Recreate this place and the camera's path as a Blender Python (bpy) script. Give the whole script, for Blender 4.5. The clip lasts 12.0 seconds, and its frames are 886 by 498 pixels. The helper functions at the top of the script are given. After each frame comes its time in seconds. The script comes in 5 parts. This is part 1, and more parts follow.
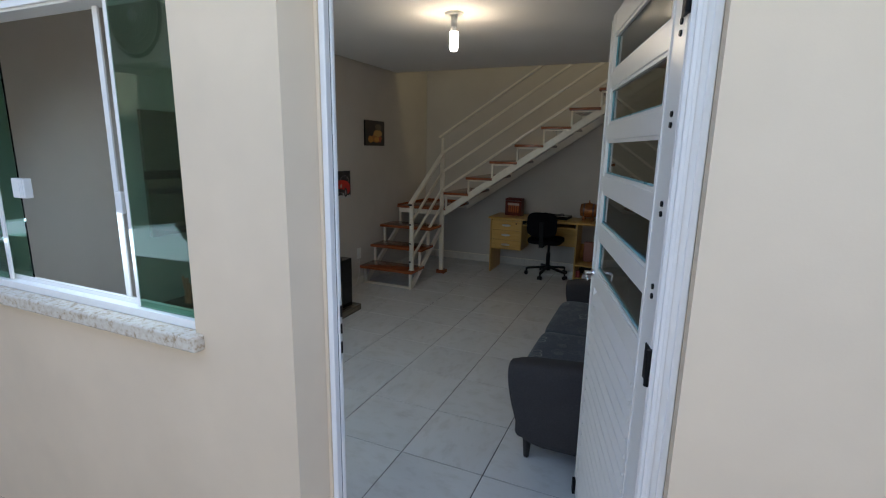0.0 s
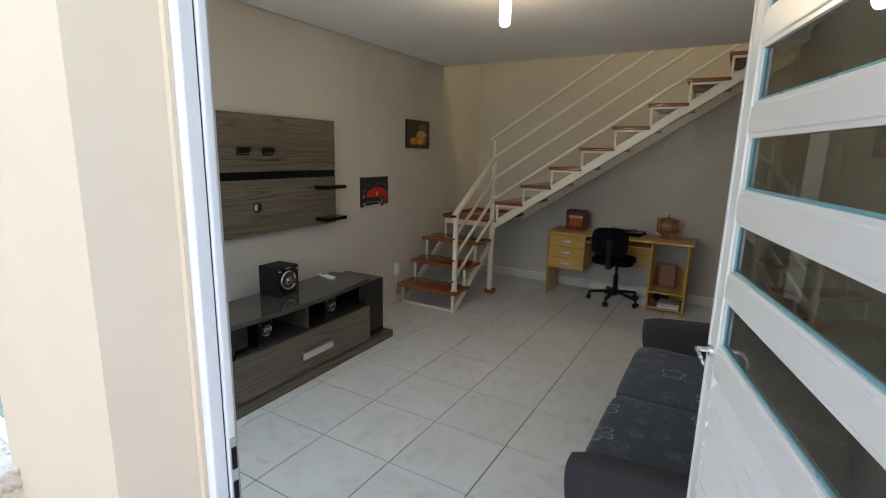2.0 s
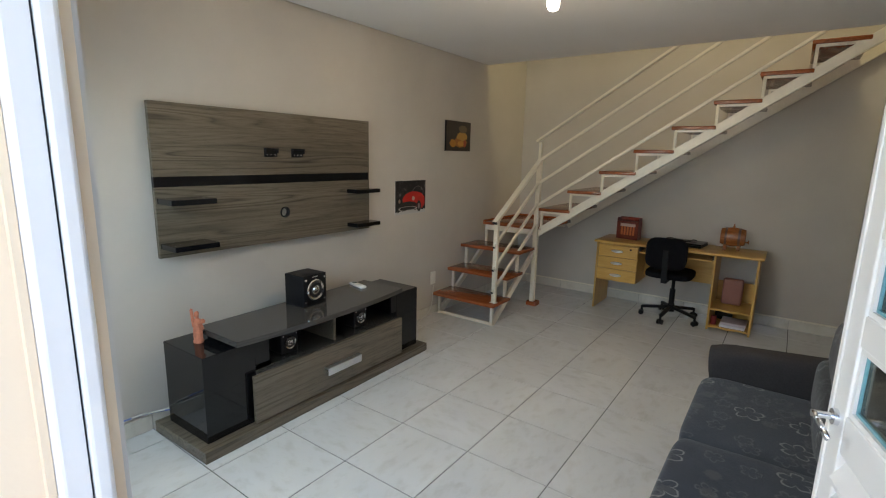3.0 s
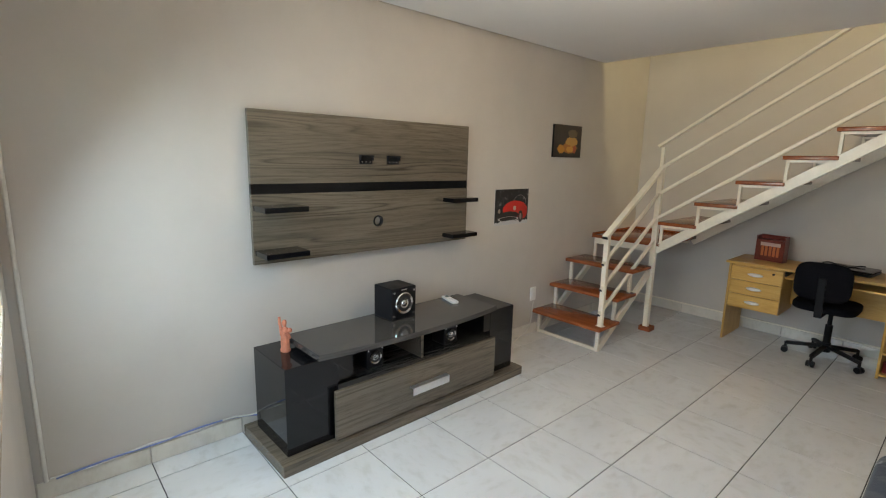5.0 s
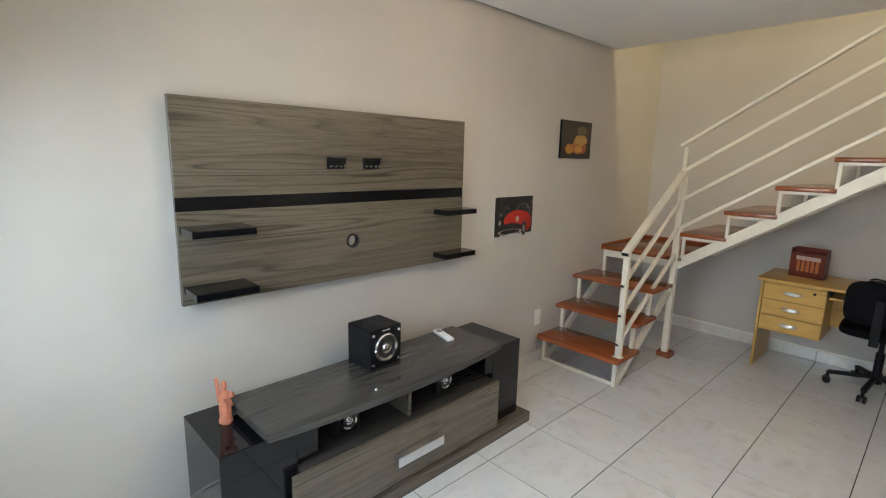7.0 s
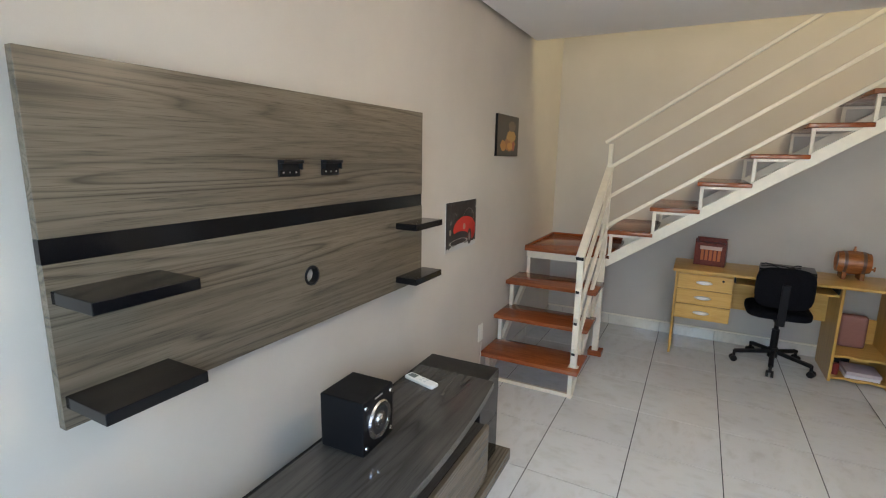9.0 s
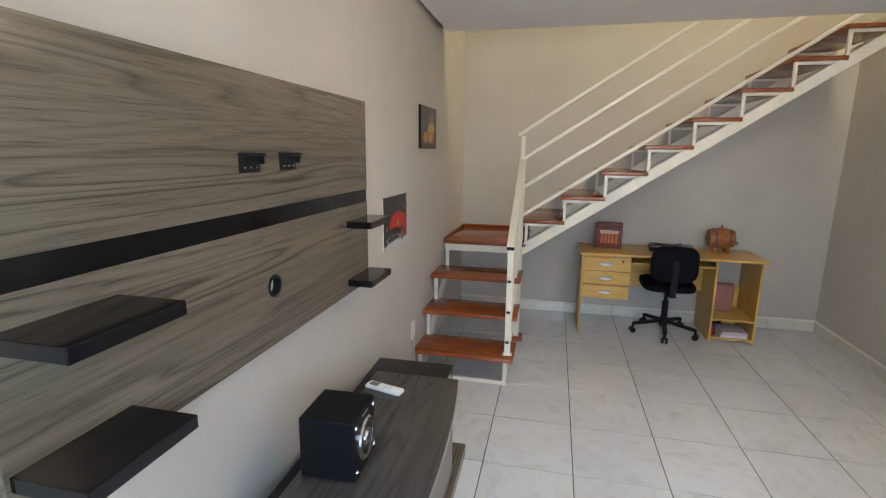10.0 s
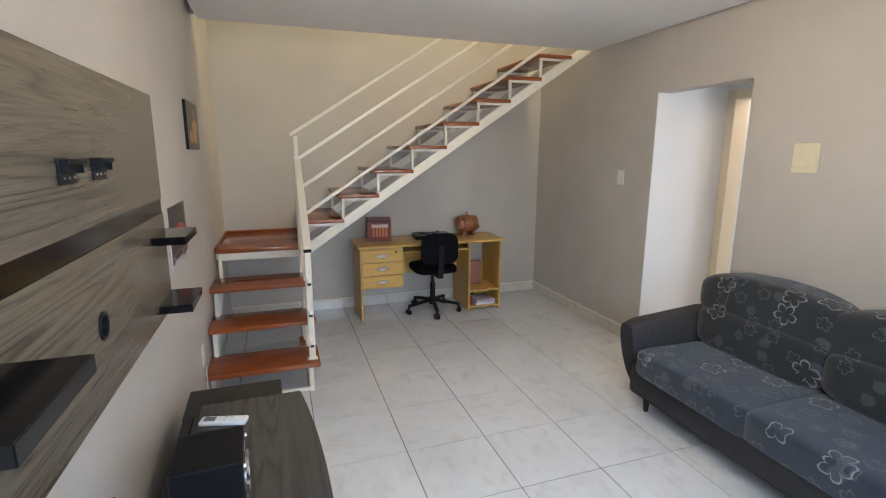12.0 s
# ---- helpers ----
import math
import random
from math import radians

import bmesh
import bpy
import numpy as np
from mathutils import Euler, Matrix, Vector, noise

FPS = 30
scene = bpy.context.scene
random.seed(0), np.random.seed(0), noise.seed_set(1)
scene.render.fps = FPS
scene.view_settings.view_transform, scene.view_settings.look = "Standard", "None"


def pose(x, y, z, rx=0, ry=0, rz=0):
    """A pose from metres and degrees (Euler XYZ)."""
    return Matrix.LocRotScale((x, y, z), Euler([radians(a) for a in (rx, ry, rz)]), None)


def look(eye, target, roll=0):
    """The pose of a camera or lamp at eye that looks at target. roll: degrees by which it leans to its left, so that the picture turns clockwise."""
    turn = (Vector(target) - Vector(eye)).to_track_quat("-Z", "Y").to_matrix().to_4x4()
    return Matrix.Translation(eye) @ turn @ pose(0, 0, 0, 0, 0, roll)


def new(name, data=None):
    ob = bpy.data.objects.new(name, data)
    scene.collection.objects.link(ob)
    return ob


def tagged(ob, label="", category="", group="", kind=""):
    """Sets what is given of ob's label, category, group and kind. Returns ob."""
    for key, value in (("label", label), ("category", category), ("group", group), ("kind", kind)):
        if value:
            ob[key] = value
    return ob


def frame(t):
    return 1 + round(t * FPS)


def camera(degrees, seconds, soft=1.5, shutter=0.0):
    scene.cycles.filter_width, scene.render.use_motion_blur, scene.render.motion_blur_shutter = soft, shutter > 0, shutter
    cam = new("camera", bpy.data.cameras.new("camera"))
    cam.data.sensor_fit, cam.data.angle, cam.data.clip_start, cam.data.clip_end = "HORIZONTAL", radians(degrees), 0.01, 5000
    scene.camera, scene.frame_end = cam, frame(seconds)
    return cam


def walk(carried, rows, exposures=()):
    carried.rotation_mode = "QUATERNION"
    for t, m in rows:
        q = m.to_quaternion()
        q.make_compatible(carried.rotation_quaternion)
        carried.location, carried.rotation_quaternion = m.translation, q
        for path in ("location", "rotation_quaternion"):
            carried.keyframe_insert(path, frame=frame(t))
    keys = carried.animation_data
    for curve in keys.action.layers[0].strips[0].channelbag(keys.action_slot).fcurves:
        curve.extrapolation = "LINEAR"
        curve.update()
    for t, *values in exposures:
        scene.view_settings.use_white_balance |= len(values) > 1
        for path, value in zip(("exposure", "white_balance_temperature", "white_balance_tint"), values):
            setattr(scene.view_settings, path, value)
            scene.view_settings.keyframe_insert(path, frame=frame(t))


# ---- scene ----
cam = camera(85.1, 12.0, 1.15)
PATH = [
    (0, (3.081, 0.223, 1.591), (2.302, 2.018, 1.18), 1.0),
    (0.5, (3.023, 0.402, 1.582), (2.198, 2.178, 1.178), 1.0),
    (1, (2.999, 0.615, 1.599), (2.116, 2.362, 1.189), 1.0),
    (1.5, (2.943, 0.786, 1.576), (2.005, 2.508, 1.176), 1.2),
    (2, (2.869, 0.921, 1.574), (1.877, 2.612, 1.178), 1.3),
    (2.5, (2.81, 1.037, 1.578), (1.756, 2.69, 1.184), 1.3),
    (3, (2.758, 1.175, 1.552), (1.615, 2.771, 1.172), 1.3),
    (5, (2.633, 1.417, 1.563), (1.163, 2.723, 1.195), 1.3),
    (5.5, (2.544, 1.497, 1.573), (1.037, 2.759, 1.206), 1.3),
    (6, (2.419, 1.588, 1.579), (0.907, 2.842, 1.207), 1.3),
    (6.5, (2.283, 1.716, 1.583), (0.791, 2.994, 1.209), 1.3),
    (7, (2.117, 1.821, 1.586), (0.692, 3.173, 1.213), 1.3),
    (8.8, (1.351, 1.891, 1.589), (0.37, 3.593, 1.215), 1.1),
    (9, (1.263, 1.862, 1.596), (0.353, 3.602, 1.216), 1.0),
    (9.5, (1.058, 1.82, 1.595), (0.362, 3.655, 1.21), 0.8),
    (10, (0.903, 1.832, 1.584), (0.466, 3.743, 1.186), 0.6),
    (10.5, (0.758, 1.854, 1.593), (0.616, 3.808, 1.192), 0.4),
    (11, (0.64, 1.843, 1.598), (0.784, 3.797, 1.197), 0.2),
    (11.5, (0.557, 1.814, 1.594), (0.968, 3.731, 1.197), 0.2),
    (12, (0.494, 1.79, 1.592), (1.127, 3.646, 1.196), 0.2),
]
EXPOSURES = [(0, 1.58, 6450, 12), (1, 1.93, 6700, 13), (1.5, 2.28, 6950, 13), (2, 2.48, 7150, 13), (3, 2.88, 7200, 13), (5, 3.33, 7200, 14), (9, 3.55, 6750, 15), (12, 3.60, 6550, 17)]
walk(cam, [(t, look(eye, target, roll)) for t, eye, target, roll in PATH], EXPOSURES)

# ---- light ----
ROOM_X, ROOM_Y0, ROOM_Y1, CEIL = 3.28, 1.34, 6.66, 2.48
EXT_Y = 1.19
world = bpy.data.worlds.new("sky")
scene.world = world
world.use_nodes = True
wn = world.node_tree.nodes
sky = wn.new("ShaderNodeTexSky")
sky.sky_type, sky.sun_disc = "NISHITA", False
sky.sun_elevation, sky.sun_rotation = radians(68), radians(15.6)
world.node_tree.links.new(sky.outputs[0], wn["Background"].inputs[0])
wn["Background"].inputs[1].default_value = 0.15


def lamp(name, kind, energy, color, m, size=(1, 1)):
    data = bpy.data.lights.new(name, kind)
    data.energy, data.color = energy, color
    if kind == "AREA":
        data.shape, data.size, data.size_y = "RECTANGLE", size[0], size[1]
    elif kind == "POINT":
        data.shadow_soft_size = size[0]
    ob = new(name, data)
    ob.matrix_world = m
    return data


sun = lamp("sun", "SUN", 3.5, (1.0, 0.97, 0.93), look((2.0, 8.0, 12.85), (0.6, 3.0, 0.0)))
sun.angle = radians(0.6)
lamp("bulb_light", "POINT", 1.8, (1.0, 0.80, 0.53), pose(1.73, 3.46, 2.275), (0.035, 0))
# daylight of the sky in the window's opening, of the upstairs room and of the passage
win_light = lamp("window_daylight", "AREA", 2.9, (0.62, 0.83, 1.0), look((1.1, 1.38, 1.50), (1.25, 3.1, 0.35)), (1.35, 0.7))
win_light.spread = radians(165)
lamp("upstairs_light", "AREA", 6.0, (1.0, 0.92, 0.56), look((2.6, 5.2, 4.85), (1.4, 6.3, 2.4)), (1.0, 0.8))
lamp("passage_daylight", "AREA", 1.6, (0.80, 0.91, 1.0), look((4.55, 2.05, 1.5), (3.2, 4.8, 1.2)), (0.30, 1.3))

lamp("inner_room_bulb", "POINT", 0.9, (1.0, 0.82, 0.60), pose(4.65, 4.40, 2.2), (0.04, 0))

# ---- material helpers ----


class Mat:
    def __init__(self, name, rough=0.5, metal=0.0, spec=0.5):
        self.m = bpy.data.materials.new(name)
        self.m.use_nodes = True
        self.t = self.m.node_tree
        self.b = self.t.nodes["Principled BSDF"]
        self.b.inputs["Roughness"].default_value = rough
        self.b.inputs["Metallic"].default_value = metal
        self.b.inputs["Specular IOR Level"].default_value = spec

    def n(self, kind, **kw):
        node = self.t.nodes.new(kind)
        for k, v in kw.items():
            node.inputs[k].default_value = v
        return node

    def link(self, a, b):
        self.t.links.new(a, b)

    def coords(self, scale=(1, 1, 1), turn=(0, 0, 0)):
        c = self.t.nodes.new("ShaderNodeTexCoord")
        mp = self.t.nodes.new("ShaderNodeMapping")
        mp.inputs["Scale"].default_value = scale
        mp.inputs["Rotation"].default_value = [radians(a) for a in turn]
        self.link(c.outputs["Object"], mp.inputs["Vector"])
        return mp.outputs[0]

    def noise(self, vec, scale, detail=4, rough=0.55):
        node = self.n("ShaderNodeTexNoise", Scale=scale, Detail=detail, Roughness=rough)
        self.link(vec, node.inputs["Vector"])
        return node.outputs["Fac"]

    def ramp(self, fac, *stops):
        node = self.t.nodes.new("ShaderNodeValToRGB")
        el = node.color_ramp.elements
        while len(el) < len(stops):
            el.new(0.5)
        for e, (p, c) in zip(el, stops):
            e.position = p
            e.color = (*c, 1) if len(c) == 3 else c
        self.link(fac, node.inputs[0])
        return node.outputs[0]

    def mix(self, fac, a, b, mode="MIX"):
        node = self.t.nodes.new("ShaderNodeMix")
        node.data_type, node.blend_type = "RGBA", mode
        for v, k in ((fac, 0), (a, 6), (b, 7)):
            if isinstance(v, (int, float)):
                node.inputs[k].default_value = v
            elif isinstance(v, tuple):
                node.inputs[k].default_value = (*v, 1)
            else:
                self.link(v, node.inputs[k])
        return node.outputs[2]

    def math(self, op, a, b=0.0, c=0.0):
        node = self.t.nodes.new("ShaderNodeMath")
        node.operation = op
        for k, v in enumerate((a, b, c)):
            if isinstance(v, (int, float)):
                node.inputs[k].default_value = v
            else:
                self.link(v, node.inputs[k])
        return node.outputs[0]

    def color(self, v):
        if isinstance(v, tuple):
            self.b.inputs["Base Color"].default_value = (*v, 1)
        else:
            self.link(v, self.b.inputs["Base Color"])
        return self

    def rough(self, v):
        self.link(v, self.b.inputs["Roughness"])
        return self

    def bump(self, height, strength=0.2, distance=0.002):
        node = self.n("ShaderNodeBump", Strength=strength, Distance=distance)
        self.link(height, node.inputs["Height"])
        self.link(node.outputs[0], self.b.inputs["Normal"])
        return self


def paint(name, base, amount=0.06, rough=0.6, spec=0.3):
    """Rolled wall paint: faint blotches and a fine stipple."""
    m = Mat(name, rough, 0, spec)
    v = m.coords()
    lo = tuple(c * (1 - amount) for c in base)
    hi = tuple(min(1, c * (1 + amount)) for c in base)
    m.color(m.ramp(m.noise(v, 1.7, 5), (0.3, lo), (0.7, hi)))
    return m.bump(m.noise(v, 160, 3), 0.12, 0.002).m


def plain(name, base, rough=0.4, metal=0.0, amount=0.05, grain=60, bump=0.05, spec=0.5, vary=0.15):
    m = Mat(name, rough, metal, spec)
    v = m.coords()
    lo = tuple(c * (1 - amount) for c in base)
    hi = tuple(min(1, c * (1 + amount)) for c in base)
    m.color(m.ramp(m.noise(v, grain, 4), (0.3, lo), (0.7, hi)))
    m.rough(m.ramp(m.noise(v, 9, 4), (0.3, (rough * (1 - vary),) * 3), (0.7, (min(1, rough * (1 + vary)),) * 3)))
    return m.bump(m.noise(v, grain * 4, 2), bump, 0.001).m


def wood(name, dark, mid, light, rough, scale=(14, 1.0, 14), grain=3.0, spec=0.5, turn=(0, 0, 0)):
    """Veneer whose grain runs along the axis that has the small scale."""
    m = Mat(name, rough, 0, spec)
    v = m.coords(scale, turn)
    warp = m.n("ShaderNodeTexNoise", Scale=0.55, Detail=3.0)
    m.link(v, warp.inputs["Vector"])
    add = m.t.nodes.new("ShaderNodeVectorMath")
    add.operation = "MULTIPLY_ADD"
    m.link(warp.outputs["Color"], add.inputs[0])
    add.inputs[1].default_value = (1.6, 0.5, 1.6)
    m.link(v, add.inputs[2])
    broad = m.noise(add.outputs[0], grain, 6, 0.62)
    fine = m.noise(add.outputs[0], grain * 6, 4, 0.7)
    c = m.ramp(broad, (0.30, dark), (0.47, mid), (0.56, light), (0.68, mid))
    c = m.mix(0.35, c, m.ramp(fine, (0.35, dark), (0.65, light)))
    m.color(c)
    return m.bump(fine, 0.12, 0.001).m


def oak(name, dark, mid, light, rough, spec=0.5):
    """Grey oak decor with long cathedral grain along y."""
    m = Mat(name, rough, 0, spec)
    low = m.noise(m.coords((3.4, 0.21, 3.6)), 1.7, 1.9, 0.5)
    fine = m.noise(m.coords((60, 1.6, 60)), 1.6, 3, 0.6)
    ring = m.math("FRACT", m.math("MULTIPLY_ADD", fine, 0.30, m.math("MULTIPLY", low, 17.0)))
    streak = m.noise(m.coords((30, 0.55, 30)), 2.4, 6, 0.7)
    band = m.ramp(m.noise(m.coords((1.0, 0.14, 4.2)), 1.5, 2, 0.5), (0.40, (0.15,) * 3), (0.58, (0.90,) * 3))
    pore = m.noise(m.coords((200, 5, 200)), 1.8, 2, 0.6)
    c = m.ramp(ring, (0.0, dark), (0.16, mid), (0.45, light), (0.78, light), (0.92, mid), (1.0, dark))
    calm = tuple(0.45 * a + 0.55 * b for a, b in zip(mid, light))
    soft = tuple(0.75 * a + 0.25 * b for a, b in zip(mid, dark))
    c = m.mix(band, m.ramp(streak, (0.30, soft), (0.48, calm), (0.66, light)), c)
    c = m.mix(0.30, c, m.ramp(streak, (0.34, soft), (0.54, light)))
    c = m.mix(m.ramp(pore, (0.54, (0, 0, 0)), (0.70, (0.5, 0.5, 0.5))), c, dark)
    broad = m.ramp(m.noise(m.coords((1, 0.3, 2)), 1.3, 2), (0.35, (0.8, 0.8, 0.8)), (0.65, (1.1, 1.1, 1.1)))
    c = m.mix(1.0, c, broad, "MULTIPLY")
    m.color(c)
    return m.bump(streak, 0.08, 0.001).m


M_WALL = paint("taupe_wall_paint", (0.50, 0.46, 0.41))
M_WALL_OUT = paint("beige_facade_paint", (0.74, 0.585, 0.41), 0.07)
M_CEIL = paint("white_ceiling_paint", (0.79, 0.775, 0.755), 0.02)
M_WHITE = paint("white_passage_paint", (0.78, 0.77, 0.76), 0.02)
M_CREAM = paint("cream_door_enamel", (0.80, 0.70, 0.52), 0.02, 0.35)
M_ENAMEL = plain("white_door_enamel", (0.86, 0.825, 0.775), 0.30, 0, 0.01, 20, 0.02, 0.5, 0.04)
M_STEEL = plain("cream_painted_steel", (0.75, 0.69, 0.57), 0.33, 0, 0.04, 25, 0.06)
M_BLACK = plain("black_plastic", (0.007, 0.007, 0.008), 0.45, 0, 0.05, 60, 0.05, 0.2)
M_GLOSSBLK = plain("black_high_gloss_lacquer", (0.006, 0.006, 0.007), 0.06, 0, 0.05, 5, 0.0, 0.38)
M_SATBLK = plain("satin_black_laminate", (0.004, 0.004, 0.005), 0.13, 0, 0.05, 30, 0.0, 0.3, 0.08)
M_CHROME = plain("chrome", (0.78, 0.78, 0.80), 0.12, 1.0, 0.03)
M_ALU = plain("brushed_aluminium", (0.75, 0.75, 0.76), 0.35, 1.0, 0.05)
M_GROUT = plain("dark_grey_grout", (0.055, 0.055, 0.058), 0.9, 0, 0.3, 40, 0.3)
M_GREYWOOD = oak("grey_oak_laminate", (0.034, 0.026, 0.018), (0.098, 0.079, 0.057), (0.152, 0.124, 0.091), 0.22)
M_GREYTOP = oak("glossy_grey_oak_laminate", (0.026, 0.024, 0.021), (0.044, 0.041, 0.038), (0.062, 0.057, 0.052), 0.055, 0.5)
M_CHERRY = wood("varnished_red_wood", (0.17, 0.040, 0.013), (0.27, 0.068, 0.020), (0.35, 0.098, 0.032), 0.13, (1.0, 14, 14))
M_CHERRY_Y = wood("varnished_red_wood_crosswise", (0.155, 0.040, 0.014), (0.245, 0.065, 0.020), (0.32, 0.092, 0.032), 0.14, (14, 1.0, 14))
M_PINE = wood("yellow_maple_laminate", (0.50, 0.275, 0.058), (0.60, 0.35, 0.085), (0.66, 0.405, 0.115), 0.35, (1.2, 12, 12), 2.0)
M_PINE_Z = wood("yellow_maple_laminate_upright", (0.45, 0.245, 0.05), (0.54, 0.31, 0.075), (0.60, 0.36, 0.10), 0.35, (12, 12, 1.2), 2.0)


def tile_material(name, shade):
    """Glazed tile with soft grey marbling that differs from tile to tile."""
    m = Mat(name, 0.12, 0, 0.5)
    c = m.t.nodes.new("ShaderNodeTexCoord")
    info = m.t.nodes.new("ShaderNodeObjectInfo")
    add = m.t.nodes.new("ShaderNodeVectorMath")
    add.operation = "MULTIPLY_ADD"
    comb = m.t.nodes.new("ShaderNodeCombineXYZ")
    for k in range(3):
        m.link(info.outputs["Random"], comb.inputs[k])
    m.link(comb.outputs[0], add.inputs[0])
    add.inputs[1].default_value = (37, 61, 19)
    rot = m.t.nodes.new("ShaderNodeVectorRotate")
    rot.rotation_type = "Z_AXIS"
    m.link(c.outputs["Object"], rot.inputs["Vector"])
    m.link(m.math("MULTIPLY", m.math("FLOOR", m.math("MULTIPLY", info.outputs["Random"], 3.99)), 1.5708), rot.inputs["Angle"])
    m.link(rot.outputs[0], add.inputs[2])
    mp = m.t.nodes.new("ShaderNodeMapping")
    mp.inputs["Rotation"].default_value = (0, 0, 0.7)
    mp.inputs["Scale"].default_value = (1.0, 1.9, 1.0)
    m.link(add.outputs[0], mp.inputs["Vector"])
    vein = m.noise(mp.outputs[0], 5.5, 6, 0.62)
    cloud = m.noise(mp.outputs[0], 1.6, 3, 0.5)
    a = m.ramp(vein, (0.26, (0.585, 0.585, 0.57)), (0.45, (0.70, 0.712, 0.715)), (0.54, (0.70, 0.71, 0.71)), (0.74, (0.60, 0.60, 0.58)))
    b = m.ramp(cloud, (0.3, tuple(0.9 * k for k in shade)), (0.7, shade))
    m.color(m.mix(1.0, a, b, "MULTIPLY"))
    m.rough(m.ramp(cloud, (0.3, (0.055,) * 3), (0.7, (0.11,) * 3)))
    return m.bump(m.noise(c.outputs["Object"], 7, 2), 0.04, 0.003).m


M_TILE = tile_material("glazed_white_marbled_tile", (1.0, 0.99, 0.97))
M_SKIRT = tile_material("cream_marbled_skirting_tile", (1.0, 0.93, 0.82))


def glass_material(name, tint):
    m = Mat(name, 0.0, 0, 0.5)
    m.color(tint)
    m.b.inputs["Transmission Weight"].default_value = 1.0
    m.b.inputs["IOR"].default_value = 1.48
    return m.m


M_GLASS_GREEN = glass_material("green_tinted_glass", (0.24, 0.46, 0.35))
M_GLASS_SMOKE = glass_material("smoked_grey_glass", (0.34, 0.37, 0.33))


def granite_material():
    m = Mat("polished_cream_granite", 0.25)
    v = m.coords()
    c = m.ramp(m.noise(v, 55, 6, 0.7), (0.34, (0.40, 0.28, 0.17)), (0.46, (0.64, 0.54, 0.41)), (0.6, (0.72, 0.65, 0.53)))
    vor = m.n("ShaderNodeTexVoronoi", Scale=150.0)
    m.link(v, vor.inputs["Vector"])
    speck = m.ramp(m.math("ADD", vor.outputs["Distance"], m.noise(v, 30, 3)), (0.36, (0.12, 0.10, 0.09)), (0.5, (1, 1, 1)))
    m.color(m.mix(0.9, c, speck, "MULTIPLY"))
    return m.m


M_GRANITE = granite_material()

# ---- mesh helpers ----


def box(bm, x0, x1, y0, y1, z0, z1, bevel=0.0, seg=2):
    m = Matrix.Translation(((x0 + x1) / 2, (y0 + y1) / 2, (z0 + z1) / 2)) @ Matrix.Diagonal((x1 - x0, y1 - y0, z1 - z0, 1))
    r = bmesh.ops.create_cube(bm, size=1, matrix=m)
    if bevel:
        es = {e for v in r["verts"] for e in v.link_edges}
        bmesh.ops.bevel(bm, geom=list(es), offset=bevel, segments=seg, affect="EDGES", profile=0.5, clamp_overlap=True)
    return bm


def bar(bm, p, q, w, h, bevel=0.002):
    """A rectangular bar from p to q, w wide sideways and h high."""
    p, q = Vector(p), Vector(q)
    d = (q - p).normalized()
    side = d.cross(Vector((0, 0, 1)))
    side = side.normalized() if side.length > 1e-4 else Vector((1, 0, 0))
    up = side.cross(d)
    rot = Matrix((side, d, up)).transposed().to_4x4()
    m = Matrix.Translation((p + q) / 2) @ rot @ Matrix.Diagonal((w, (q - p).length, h, 1))
    r = bmesh.ops.create_cube(bm, size=1, matrix=m)
    if bevel:
        es = {e for v in r["verts"] for e in v.link_edges}
        bmesh.ops.bevel(bm, geom=list(es), offset=bevel, segments=1, affect="EDGES", clamp_overlap=True)
    return bm


def rod(bm, p, q, r0, r1=None, seg=16):
    p, q = Vector(p), Vector(q)
    d = q - p
    m = Matrix.Translation((p + q) / 2) @ d.to_track_quat("Z", "Y").to_matrix().to_4x4()
    bmesh.ops.create_cone(bm, cap_ends=True, segments=seg, radius1=r0, radius2=r0 if r1 is None else r1, depth=d.length, matrix=m)
    return bm


def lathe(bm, profile, m=Matrix(), seg=24):
    """Turns (radius, height) pairs round the z axis of m."""
    rings = []
    for r, z in profile:
        rings.append([bm.verts.new(m @ Vector((r * math.cos(2 * math.pi * k / seg), r * math.sin(2 * math.pi * k / seg), z))) for k in range(seg)])
    for a, b in zip(rings, rings[1:]):
        for k in range(seg):
            bm.faces.new((a[k], a[(k + 1) % seg], b[(k + 1) % seg], b[k]))
    bm.faces.new(list(reversed(rings[0])))
    bm.faces.new(rings[-1])
    return bm


def puff(bm, x0, x1, y0, y1, z0, z1, e=0.35, seg=28, wobble=0.0):
    """A stuffed cushion: a rounded block with soft sides."""
    c = Vector(((x0 + x1) / 2, (y0 + y1) / 2, (z0 + z1) / 2))
    h = Vector(((x1 - x0) / 2, (y1 - y0) / 2, (z1 - z0) / 2))

    def f(v, k):
        return math.copysign(abs(v) ** k, v)
    rows = []
    for i in range(seg + 1):
        a = -math.pi / 2 + math.pi * i / seg
        row = []
        for j in range(seg * 2):
            b = math.pi * j / seg
            p = Vector((f(math.cos(a), e) * f(math.cos(b), e), f(math.cos(a), e) * f(math.sin(b), e), f(math.sin(a), e)))
            q = Vector((p.x * h.x, p.y * h.y, p.z * h.z)) + c
            if wobble:
                q += Vector((1, 1, 1)) * wobble * noise.noise(q * 6)
            row.append(bm.verts.new(q))
        rows.append(row)
    for r0, r1 in zip(rows, rows[1:]):
        for j in range(seg * 2):
            k = (j + 1) % (seg * 2)
            bm.faces.new((r0[j], r0[k], r1[k], r1[j]))
    bmesh.ops.remove_doubles(bm, verts=bm.verts, dist=1e-5)
    return bm


